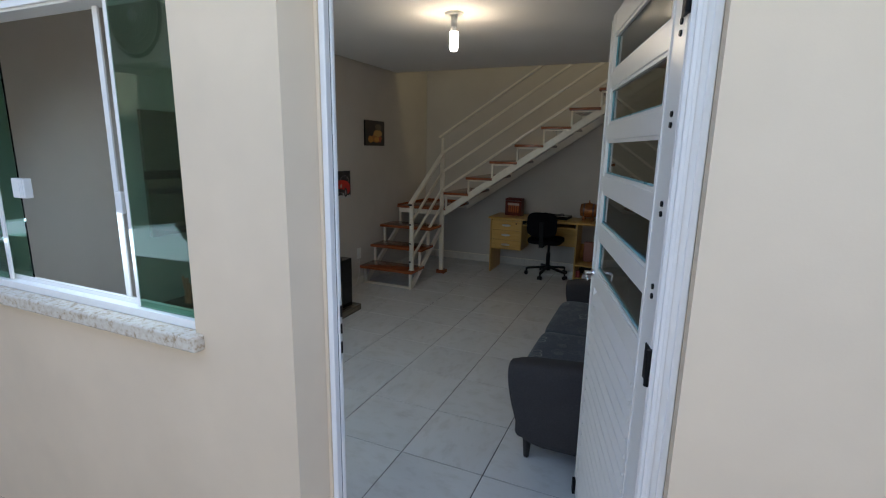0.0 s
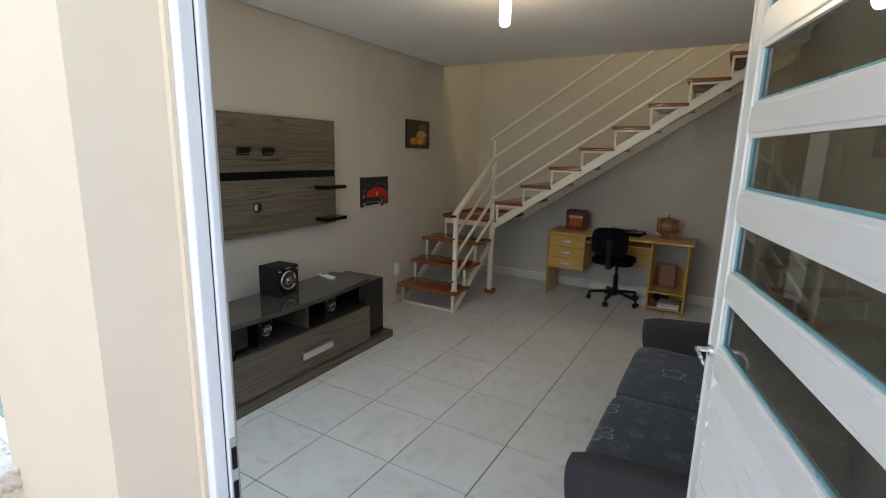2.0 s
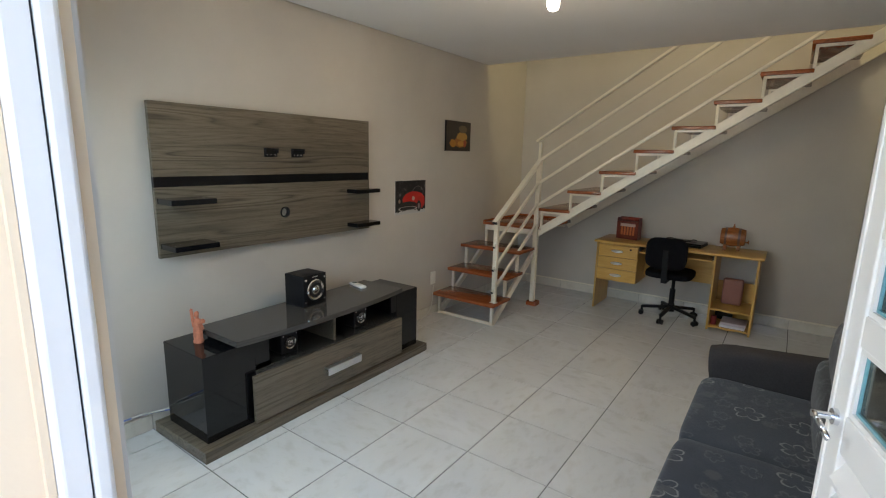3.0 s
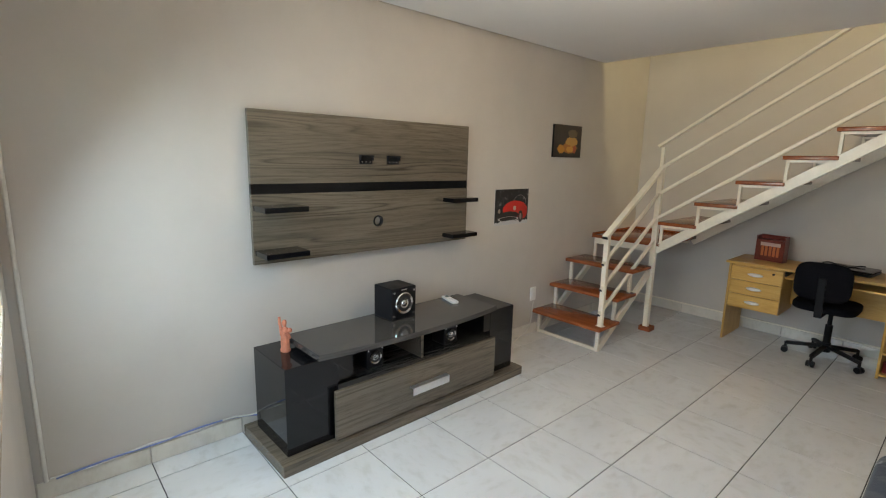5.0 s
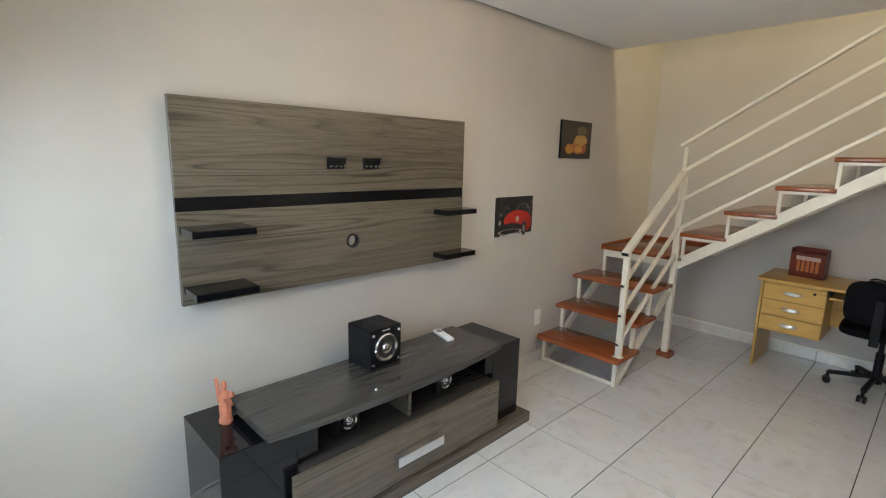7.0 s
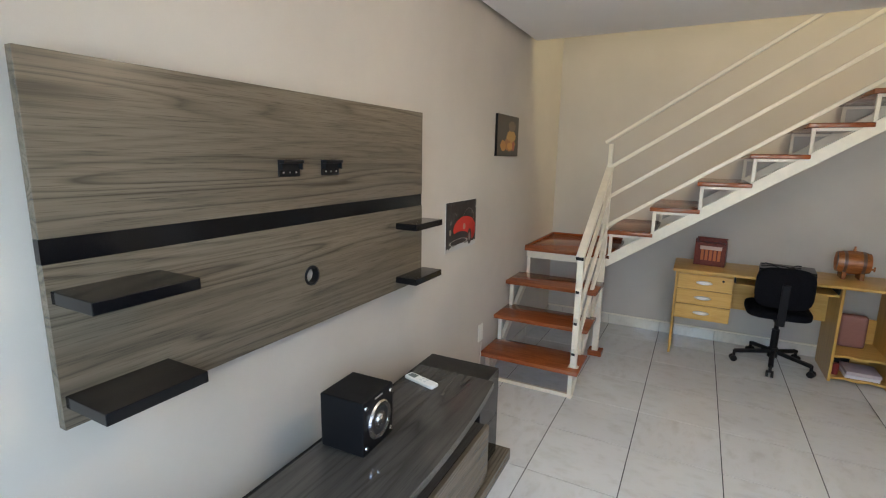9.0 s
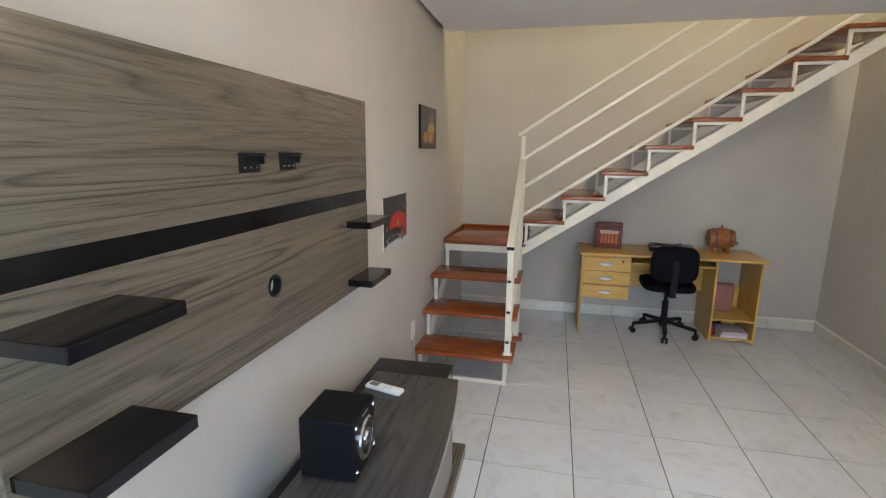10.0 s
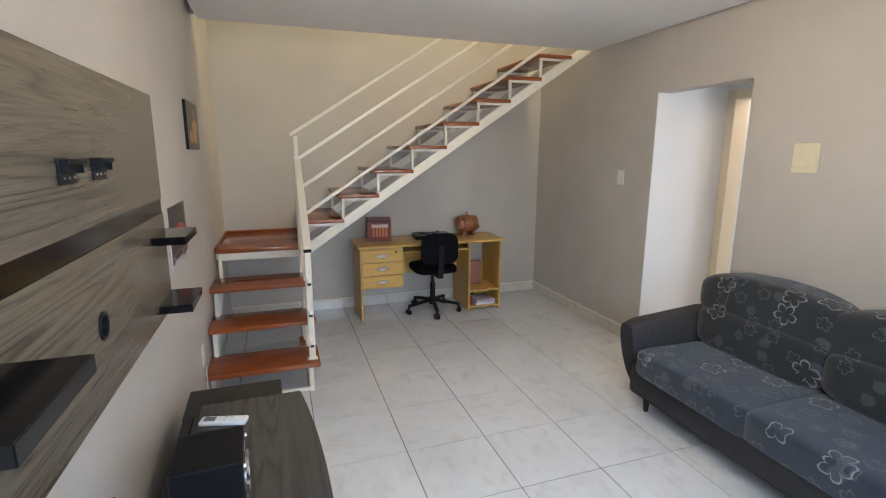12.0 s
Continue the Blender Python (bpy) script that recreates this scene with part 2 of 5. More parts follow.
def finish(name, bm, material, smooth=False):
    me = bpy.data.meshes.new(name)
    bmesh.ops.recalc_face_normals(bm, faces=bm.faces)
    bm.to_mesh(me)
    bm.free()
    me.materials.append(material)
    if smooth:
        for p in me.polygons:
            p.use_smooth = True
        me.set_sharp_from_angle(angle=radians(40))
    return me


def part(name, bm, material, parent, label="", smooth=False):
    ob = new(name, finish(name, bm, material, smooth))
    ob.parent = parent
    if parent.type == "EMPTY":
        ob.matrix_parent_inverse = Matrix.Translation(-parent.location)
    if label:
        tagged(ob, label)
    return ob


def thing(name, loc, label, category, group=""):
    ob = new(name)
    ob.location = loc
    ob.empty_display_size = 0.1
    return tagged(ob, label, category, group)


def solid(name, bm, material, label="", category="", kind="", group="", smooth=False):
    return tagged(new(name, finish(name, bm, material, smooth)), label, category, group, kind)


def B():
    return bmesh.new()


def prism(bm, pts, z0, z1):
    lo = [bm.verts.new((x, y, z0)) for x, y in pts]
    hi = [bm.verts.new((x, y, z1)) for x, y in pts]
    bm.faces.new(hi)
    bm.faces.new(list(reversed(lo)))
    for k in range(len(pts)):
        j = (k + 1) % len(pts)
        bm.faces.new((lo[k], lo[j], hi[j], hi[k]))
    return bm


# ---- structure ----
WT = 0.17
DOOR_X0, DOOR_X1, DOOR_Z = 2.260, 3.165, 2.16
WIN_X0, WIN_X1, WIN_Z0, WIN_Z1 = 0.42, 1.85, 1.03, 2.03

ground = solid("ground", box(B(), -40, 40, -40, 40, -0.22, -0.12), plain("grey_cement", (0.29, 0.285, 0.27), 0.85, 0, 0.15, 12, 0.3), "grey cement courtyard ground before the door", "ground", "structure")
sub = solid("floor", box(B(), -0.15, ROOM_X + 0.15, EXT_Y, ROOM_Y1 + 0.15, -0.12, -0.004), M_GROUT, "white marbled glazed tile floor with dark grout", "floor", "structure")

bm = B()
box(bm, -0.15, WIN_X0, EXT_Y, ROOM_Y0, -0.12, 2.65)
box(bm, WIN_X0, WIN_X1, EXT_Y, ROOM_Y0, -0.12, WIN_Z0 - 0.051)
box(bm, WIN_X0, WIN_X1, EXT_Y, ROOM_Y0, WIN_Z1, 2.65)
prism(bm, [(WIN_X1, EXT_Y), (DOOR_X0 - 0.038, EXT_Y), (DOOR_X0, 1.285), (DOOR_X0, ROOM_Y0), (WIN_X1, ROOM_Y0)], -0.12, 2.65)
box(bm, DOOR_X0, DOOR_X1, EXT_Y, ROOM_Y0, DOOR_Z, 2.65)
box(bm, DOOR_X1, ROOM_X + 0.15, EXT_Y, ROOM_Y0, -0.12, 2.65)
wall_s = solid("wall_south", bm, M_WALL_OUT, "beige painted facade wall with door and window openings", "wall", "structure")
bm = B()
box(bm, 0.0, WIN_X0, ROOM_Y0, ROOM_Y0 + 0.004, 0, CEIL)
box(bm, WIN_X0, WIN_X1, ROOM_Y0, ROOM_Y0 + 0.004, 0, WIN_Z0 - 0.03)
box(bm, WIN_X0, WIN_X1, ROOM_Y0, ROOM_Y0 + 0.004, WIN_Z1, CEIL)
box(bm, WIN_X1, DOOR_X0, ROOM_Y0, ROOM_Y0 + 0.004, 0, CEIL)
box(bm, DOOR_X0, DOOR_X1, ROOM_Y0, ROOM_Y0 + 0.004, DOOR_Z, CEIL)
box(bm, DOOR_X1, ROOM_X, ROOM_Y0, ROOM_Y0 + 0.004, 0, CEIL)
solid("wall_south_lining", bm, M_WALL, "taupe painted inner face of the entrance wall", "wall", "structure")
solid("wall_west", box(B(), -0.15, 0, ROOM_Y0, ROOM_Y1 + 0.15, -0.12, 5.0), M_WALL, "taupe painted wall behind the television panel", "wall", "structure")
solid("wall_north", box(B(), 0, 4.55, ROOM_Y1, ROOM_Y1 + 0.15, -0.12, 5.0), M_WALL, "taupe painted wall behind the staircase", "wall", "structure")
DW_Y0, DW_Y1, DW_Z = 4.10, 4.895, 2.04
bm = B()
box(bm, ROOM_X, ROOM_X + 0.14, ROOM_Y0, DW_Y0, -0.12, CEIL + 0.139)
box(bm, ROOM_X, ROOM_X + 0.14, DW_Y1, ROOM_Y1, -0.12, CEIL + 0.139)
box(bm, ROOM_X, ROOM_X + 0.14, DW_Y0, DW_Y1, DW_Z, CEIL + 0.139)
solid("wall_east", bm, M_WALL, "taupe painted wall with an open doorway", "wall", "structure")
bm = B()
box(bm, ROOM_X + 0.002, ROOM_X + 0.14, DW_Y1 - 0.004, DW_Y1, 0, DW_Z - 0.004)
box(bm, ROOM_X + 0.002, ROOM_X + 0.14, DW_Y0, DW_Y0 + 0.004, 0, DW_Z - 0.004)
solid("doorway_lining", bm, M_WHITE, "white painted sides of the open doorway", "trim", "structure")

SLAB_Y = 5.70
GAP = 0.042
bm = B()
box(bm, GAP, ROOM_X - GAP, ROOM_Y0 + 0.02, SLAB_Y, CEIL, CEIL + 0.025)
box(bm, 0, ROOM_X + 0.148, ROOM_Y0 + 0.022, SLAB_Y - 0.025, CEIL + 0.14, CEIL + 0.18)
box(bm, 0, ROOM_X, SLAB_Y - 0.024, SLAB_Y - 0.002, CEIL + 0.026, CEIL + 0.18)
solid("ceiling", bm, M_CEIL, "white plasterboard ceiling with a recessed shadow gap", "ceiling", "structure")
# upper storey round the stair well
bm = B()
box(bm, -0.15, 4.55, 4.0, 4.15, CEIL + 0.18, 5.0)
box(bm, 4.40, 4.55, 4.15, ROOM_Y1, CEIL + 0.18, 5.0)
box(bm, ROOM_X + 0.14, 4.40, SLAB_Y, ROOM_Y1, CEIL + 0.02, CEIL + 0.18)
box(bm, ROOM_X + 0.15, 4.40, 4.0, SLAB_Y, CEIL + 0.065, CEIL + 0.18)
solid("wall_upper", bm, M_WALL, "taupe painted upper storey walls", "wall", "structure")
solid("ceiling_upper", box(B(), -0.15, 4.55, 4.0, ROOM_Y1 + 0.15, 5.0, 5.1), M_CEIL, "white upper storey ceiling", "ceiling", "structure")
# passage behind the doorway
PX, KX, KY = 3.99, 5.2, 1.9
bm = B()
box(bm, PX, PX + 0.12, 4.02, 4.10, 0, CEIL + 0.02)
box(bm, PX, PX + 0.12, 4.10, 4.89, 2.08, CEIL + 0.02)
solid("wall_passage_door", bm, M_WHITE, "white painted passage wall round a doorway", "wall", "structure")
for nm, x0, x1, y0, y1 in (("north", ROOM_X + 0.14, KX, DW_Y1 - 0.004, 5.02), ("south", ROOM_X + 0.14, KX, KY - 0.12, KY), ("east", KX, KX + 0.12, KY - 0.12, 5.02)):
    solid("wall_passage_" + nm, box(B(), x0, x1, y0, y1, 0, CEIL + 0.02), M_WHITE, "white painted wall of the adjoining passage", "wall", "structure")
solid("floor_passage", box(B(), ROOM_X + 0.001, KX, KY, 5.0, -0.12, -0.002), M_TILE, "white tiled passage floor", "floor", "structure")
solid("ceiling_passage", box(B(), ROOM_X + 0.14, KX + 0.12, KY - 0.12, 5.02, CEIL + 0.02, CEIL + 0.06), M_CEIL, "white passage ceiling", "ceiling", "structure")
# courtyard
bm = B()
box(bm, -3.0, 6.0, -2.35, -2.2, -0.2, 1.9)
box(bm, -3.15, -3.0, -2.35, EXT_Y, -0.2, 3.0)
box(bm, 6.0, 6.15, -2.35, EXT_Y, -0.2, 1.9)
solid("wall_courtyard", bm, paint("pale_grey_courtyard_paint", (0.58, 0.61, 0.63)), "pale grey painted courtyard walls", "wall", "structure")
# height of 7 m is made up, out of view, to keep sun off the annex
bm = B()
box(bm, -3.0, -0.15, EXT_Y, EXT_Y + 0.17, -0.2, 7.0)
box(bm, ROOM_X + 0.15, 6.0, EXT_Y, EXT_Y + 0.17, -0.2, 7.0)
box(bm, -0.15, ROOM_X + 0.15, EXT_Y, EXT_Y + 0.17, 2.65, 7.0)
solid("wall_facade", bm, M_WALL_OUT, "beige painted facade running on beside the entrance, its unseen top raised to shade the courtyard", "wall", "structure")

# ---- entrance door ----
fr = thing("door_1", (2.67, 1.31, 0), "white enamelled metal door frame set in the facade opening", "door frame")
fr["kind"] = "structure"


def jamb(x0, x1, sign):
    bm = box(B(), x0, x1, 1.285, 1.324, -0.02, DOOR_Z, 0.003)
    xa = x1 if sign > 0 else x0
    a, b = (xa - 0.004, xa + 0.005) if sign > 0 else (xa - 0.009, xa + 0.004)
    return box(bm, a, b, 1.307, 1.321, -0.02, DOOR_Z - 0.045, 0.003)


part("jamb", jamb(DOOR_X0, DOOR_X0 + 0.026, 1), M_ENAMEL, fr)
part("jamb", jamb(DOOR_X1 - 0.045, DOOR_X1, -1), M_ENAMEL, fr)
part("head_jamb", box(B(), DOOR_X0 + 0.026, DOOR_X1 - 0.045, 1.285, 1.324, DOOR_Z - 0.045, DOOR_Z, 0.003), M_ENAMEL, fr)
part("seal", box(B(), DOOR_X0 + 0.026, DOOR_X0 + 0.0268, 1.3050, 1.3062, 0, DOOR_Z - 0.05), M_BLACK, fr, "black rubber door seal")
part("bead", box(B(), DOOR_X1 - 0.016, DOOR_X1 - 0.001, 1.278, 1.2848, -0.02, DOOR_Z - 0.002, 0.002), M_ENAMEL, fr)
part("bead", box(B(), DOOR_X1 - 0.036, DOOR_X1 - 0.028, 1.2815, 1.2848, -0.02, DOOR_Z - 0.046, 0.001), M_ENAMEL, fr)
part("strike_plate", box(B(), DOOR_X0 + 0.0305, DOOR_X0 + 0.0325, 1.308, 1.320, 0.98, 1.16, 0.001), M_ALU, fr, "steel strike plate")
# slots are not cut: black patches give the shade inside them
for z0, z1 in ((1.00, 1.035), (1.06, 1.09), (1.11, 1.145)):
    part("strike_slot", box(B(), DOOR_X0 + 0.0325, DOOR_X0 + 0.0335, 1.310, 1.318, z0, z1), M_BLACK, fr, "black patch standing in for the shaded slot of the strike plate")
part("filler_strip", box(B(), DOOR_X0, DOOR_X0 + 0.010, 1.2785, 1.2845, 0, DOOR_Z), M_WALL_OUT, fr, "beige painted filler along the frame")
part("threshold", box(B(), DOOR_X0, DOOR_X1, EXT_Y - 0.02, ROOM_Y0, -0.12, -0.001, 0.003), M_GRANITE, fr, "cream granite threshold")

LEAF_W, LEAF_H, LEAF_T, STILE = 0.955, 2.09, 0.035, 0.066
leaf = thing("door_leaf", (3.127, 1.400, 0.012), "white metal entrance door standing open with smoked panes and louvres", "door")
leaf.rotation_euler = (0, 0, radians(104.5))


def leaf_part(name, bm, mat, parent=None, label="", smooth=False):
    ob = new(name, finish(name, bm, mat, smooth))
    ob.parent = parent or leaf
    if label:
        tagged(ob, label)
    return ob


M_TEAL = plain("teal_edge_highlight", (0.16, 0.40, 0.44), 0.3)
# local x runs from the hinge to the free edge, y across the leaf
T2 = LEAF_T / 2
leaf_part("stile", box(B(), 0, 0.125, -T2, T2, 0, LEAF_H, 0.003), M_ENAMEL)
leaf_part("stile", box(B(), LEAF_W - STILE, LEAF_W, -T2, T2, 0, LEAF_H, 0.003), M_ENAMEL)
leaf_part("seal", box(B(), -0.004, -0.0005, -T2, T2 - 0.010, 0.01, LEAF_H - 0.01), M_BLACK, None, "black rubber seal on the hinge edge")
PANES = [(1.094, 1.226), (1.284, 1.417), (1.481, 1.617), (1.677, 1.810), (1.872, 2.005)]
edges = [1.02] + [v for p in PANES for v in p] + [LEAF_H]
for k in range(0, len(edges), 2):
    leaf_part("rail", box(B(), 0.125, LEAF_W - STILE, -T2 + 0.001, T2 - 0.001, edges[k], edges[k + 1], 0.003), M_ENAMEL)
leaf_part("rail", box(B(), 0.125, LEAF_W - STILE, -T2 + 0.001, T2 - 0.001, 0, 0.10, 0.003), M_ENAMEL)
for z0, z1 in PANES:
    g = leaf_part("glass_pane", box(B(), 0.120, LEAF_W - STILE + 0.005, -0.003, 0.003, z0 - 0.004, z1 + 0.004), M_GLASS_SMOKE, None, "smoked glass pane")
    g.visible_shadow = False
    bm = B()
    for sy in (-1, 1):
        y0, y1 = sorted((sy * 0.004, sy * 0.0125))
        box(bm, 0.125, LEAF_W - STILE, y0, y1, z0, z0 + 0.010)
        box(bm, 0.125, LEAF_W - STILE, y0, y1, z1 - 0.010, z1)
        box(bm, 0.125, 0.135, y0, y1, z0 + 0.01, z1 - 0.01)
        box(bm, LEAF_W - STILE - 0.010, LEAF_W - STILE, y0, y1, z0 + 0.01, z1 - 0.01)
    leaf_part("glazing_bead", bm, M_ENAMEL, g)
    # teal strips paint the bluish highlight along two edges of the glass
    bm = B()
    box(bm, 0.136, LEAF_W - STILE - 0.011, 0.0035, 0.0075, z0 + 0.0105, z0 + 0.016)
    box(bm, LEAF_W - STILE - 0.017, LEAF_W - STILE - 0.0115, 0.0035, 0.0075, z0 + 0.016, z1 - 0.0105)
    leaf_part("gasket", bm, M_TEAL, g, "teal strip standing in for the bluish highlight on the glass edge")
n_lv = 17
for k in range(n_lv):
    z = 0.10 + 0.92 * k / n_lv
    h = 0.92 / n_lv
    bm = B()
    prof = ((T2 - 0.012, z), (T2 + 0.006, z - 0.004), (T2 + 0.006, z + 0.004), (-T2 + 0.010, z + h), (-T2 + 0.004, z + h))
    vs = [[bm.verts.new((x, y, zz)) for y, zz in prof] for x in (0.125, LEAF_W - STILE)]
    for i in range(5):
        k2 = (i + 1) % 5
        bm.faces.new((vs[0][i], vs[0][k2], vs[1][k2], vs[1][i]))
    bm.faces.new(vs[0])
    bm.faces.new(list(reversed(vs[1])))
    leaf_part("louvre", bm, M_ENAMEL)
leaf_part("moulding", box(B(), 0.100, 0.116, T2, T2 + 0.004, 0.02, LEAF_H - 0.02, 0.0015), M_ENAMEL)
leaf_part("moulding", box(B(), LEAF_W - 0.016, LEAF_W - 0.002, T2, T2 + 0.004, 0.08, LEAF_H - 0.02, 0.0015), M_ENAMEL)
leaf_part("backing_sheet", box(B(), 0.125, LEAF_W - STILE, -T2 + 0.003, -T2 + 0.006, 0.10, 1.02), M_ENAMEL)
for z in (1.838, 1.648, 1.450, 1.254):
    for dz in (-0.0118, 0.0118):
        bm = B()
        rod(bm, (0.038, T2 - 0.001, z + dz), (0.038, T2 + 0.004, z + dz), 0.0072, 0.0064)
        leaf_part("screw_cap", bm, M_BLACK, None, "black plastic screw cap", True)
for z in (0.30, 1.08, 1.90):
    bm = B()
    box(bm, -0.012, 0.040, T2, T2 + 0.004, z - 0.045, z + 0.045, 0.002)
    rod(bm, (-0.010, T2 + 0.004, z - 0.045), (-0.010, T2 + 0.004, z + 0.045), 0.008)
    rod(bm, (0.018, T2 + 0.004, z + 0.025), (0.018, T2 + 0.006, z + 0.025), 0.005)
    rod(bm, (0.018, T2 + 0.004, z - 0.025), (0.018, T2 + 0.006, z - 0.025), 0.005)
    leaf_part("hinge", bm, M_BLACK, None, "dark bronze hinge plate")
leaf_part("floor_bolt", box(B(), LEAF_W - 0.03, LEAF_W + 0.004, T2, T2 + 0.014, 0.0, 0.07, 0.003), M_BLACK, None, "dark door bolt at the foot of the leaf")
HZ = 1.075
lk = leaf_part("lock_plate", box(B(), LEAF_W, LEAF_W + 0.003, -0.011, 0.011, HZ - 0.12, HZ + 0.10, 0.001), M_CHROME, None, "steel lock face plate")
for sy in (-1, 1):
    bm = B()
    rod(bm, (LEAF_W - 0.035, sy * T2, HZ), (LEAF_W - 0.035, sy * (T2 + 0.008), HZ), 0.016, 0.015, 24)
    rod(bm, (LEAF_W - 0.035, sy * (T2 + 0.006), HZ), (LEAF_W - 0.035, sy * (T2 + 0.040), HZ), 0.007, 0.007)
    pts = [Vector((LEAF_W - 0.035, sy * (T2 + 0.037), HZ + 0.003)), Vector((LEAF_W - 0.063, sy * (T2 + 0.038), HZ + 0.002)), Vector((LEAF_W - 0.090, sy * (T2 + 0.036), HZ - 0.005)), Vector((LEAF_W - 0.105, sy * (T2 + 0.032), HZ - 0.016))]
    for a, b in zip(pts, pts[1:]):
        bar(bm, a, b, 0.008, 0.012, 0.003)
    leaf_part("handle", bm, M_CHROME, None, "chrome lever handle", True)

# ---- window ----
win = thing("window_1", (1.1, 1.25, WIN_Z0), "green glass sliding window with white metal frame, partly open", "window")
win["kind"] = "structure"
FY0, FY1 = 1.205, 1.285
bm = B()
box(bm, WIN_X0, WIN_X1, FY0, FY1, WIN_Z0, WIN_Z0 + 0.028, 0.002)
box(bm, WIN_X0, WIN_X1, FY0 + 0.030, FY0 + 0.036, WIN_Z0 + 0.028, WIN_Z0 + 0.045)
part("window_frame", bm, M_ENAMEL, win, "white aluminium bottom track")
part("window_frame", box(B(), WIN_X0, WIN_X1, FY0, FY1, WIN_Z1 - 0.03, WIN_Z1, 0.002), M_ENAMEL, win)
part("window_frame", box(B(), WIN_X0, WIN_X0 + 0.025, FY0, FY1, WIN_Z0 + 0.028, WIN_Z1 - 0.03, 0.002), M_ENAMEL, win)
part("window_frame", box(B(), WIN_X1 - 0.012, WIN_X1, FY0, FY1, WIN_Z0 + 0.028, WIN_Z1 - 0.03, 0.002), M_ENAMEL, win)
for x0, x1, y in ((1.56, 1.838, 1.222), (0.46, 0.880, 1.262), (0.445, 0.80, 1.222)):
    p = part("pane", box(B(), x0, x1, y - 0.003, y + 0.003, WIN_Z0 + 0.03, WIN_Z1 - 0.03), M_GLASS_GREEN, win, "green tinted glass pane")
    p.visible_shadow = False
for x, y, w in ((1.447, 1.262, 0.012), (1.5575, 1.222, 0.0085), (0.815, 1.222, 0.011)):
    part("mullion", box(B(), x - w, x + w, y - 0.004, y + 0.004, WIN_Z0 + 0.03, WIN_Z1 - 0.03, 0.002), M_ENAMEL, win)
part("latch", box(B(), 1.4595, 1.490, 1.244, 1.258, 1.360, 1.432, 0.003), M_ENAMEL, win, "white window latch")
bm = box(B(), 0.858, 0.938, 1.247, 1.275, 1.378, 1.452, 0.003)
for k in range(3):
    box(bm, 0.908 + k * 0.010, 0.913 + k * 0.010, 1.243, 1.248, 1.380, 1.450, 0.001)
part("latch", bm, M_ENAMEL, win, "white ribbed window pull")
sillbm = box(B(), WIN_X0 - 0.03, WIN_X1 + 0.033, EXT_Y - 0.038, FY1 + 0.06, WIN_Z0 - 0.050, WIN_Z0 - 0.001, 0.008, 3)
part("window_sill", sillbm, M_GRANITE, win, "cream speckled granite sill")
part("lintel_trim", box(B(), WIN_X0, WIN_X1, 1.193, 1.205, WIN_Z1 - 0.022, WIN_Z1 - 0.001), M_ENAMEL, win)

# ---- television panel ----
PX1 = 0.062
panel = thing("television_wall_unit", (0, 3.13, 0.975), "grey oak wall panel with black stripe for a television", "wall panel")
part("board", box(B(), 0.036, PX1, 2.345, 3.925, 1.409, 1.795, 0.0015), M_GREYWOOD, panel)
HOLE_Y, HOLE_Z, HOLE_R, HOLE_S = 3.142, 1.163, 0.028, 0.06
bm = B()
box(bm, 0.036, PX1, 2.345, HOLE_Y - HOLE_S, 0.974, 1.354)
box(bm, 0.036, PX1, HOLE_Y + HOLE_S, 3.925, 0.974, 1.354)
box(bm, 0.036, PX1, HOLE_Y - HOLE_S, HOLE_Y + HOLE_S, 0.974, HOLE_Z - HOLE_S)
box(bm, 0.036, PX1, HOLE_Y - HOLE_S, HOLE_Y + HOLE_S, HOLE_Z + HOLE_S, 1.354)
rings = []
for x, square in ((0.036, True), (PX1, True), (PX1, False), (0.036, False)):
    ring = []
    for k in range(32):
        c, q = math.cos(math.pi * k / 16), math.sin(math.pi * k / 16)
        r = HOLE_S / max(abs(c), abs(q)) if square else HOLE_R
        ring.append(bm.verts.new((x, HOLE_Y + c * r, HOLE_Z + q * r)))
    rings.append(ring)
for r0, r1 in ((rings[1], rings[2]), (rings[2], rings[3]), (rings[3], rings[0])):
    for k in range(32):
        bm.faces.new((r0[k], r0[(k + 1) % 32], r1[(k + 1) % 32], r1[k]))
part("board", bm, M_GREYWOOD, panel)
part("stripe", box(B(), 0.036, PX1 - 0.004, 2.345, 3.925, 1.3545, 1.4085), M_SATBLK, panel, "glossy black stripe")
for y in (2.40, 3.80):
    part("batten", box(B(), 0, 0.0355, y, y + 0.06, 1.0, 1.77), M_SATBLK, panel)
for y0, y1, z, xs in ((2.352, 2.592, 1.268, 0.222), (2.352, 2.592, 1.026, 0.222), (3.69, 3.937, 1.262, 0.172), (3.69, 3.937, 1.010, 0.172)):
    part("shelf", box(B(), PX1, xs, y0, y1, z, z + 0.029, 0.002), M_SATBLK, panel, "small black floating shelf")
for y in (3.05, 3.252):
    bm = B()
    box(bm, PX1, PX1 + 0.006, y - 0.046, y + 0.046, 1.519, 1.574, 0.001)
    box(bm, PX1 + 0.006, PX1 + 0.028, y - 0.046, y + 0.046, 1.562, 1.574, 0.002)
    box(bm, PX1 + 0.006, PX1 + 0.022, y - 0.046, y - 0.042, 1.542, 1.562)
    box(bm, PX1 + 0.006, PX1 + 0.022, y + 0.042, y + 0.046, 1.542, 1.562)
    br = part("bracket", bm, M_BLACK, panel, "black steel television bracket")
    for dy in (-0.028, 0, 0.028):
        part("screw", rod(B(), (PX1 + 0.006, y + dy, 1.533), (PX1 + 0.008, y + dy, 1.533), 0.0026), M_ALU, br)
bm = B()
ring_m = Matrix.Translation((PX1, HOLE_Y, HOLE_Z)) @ Matrix.Rotation(radians(90), 4, "Y")
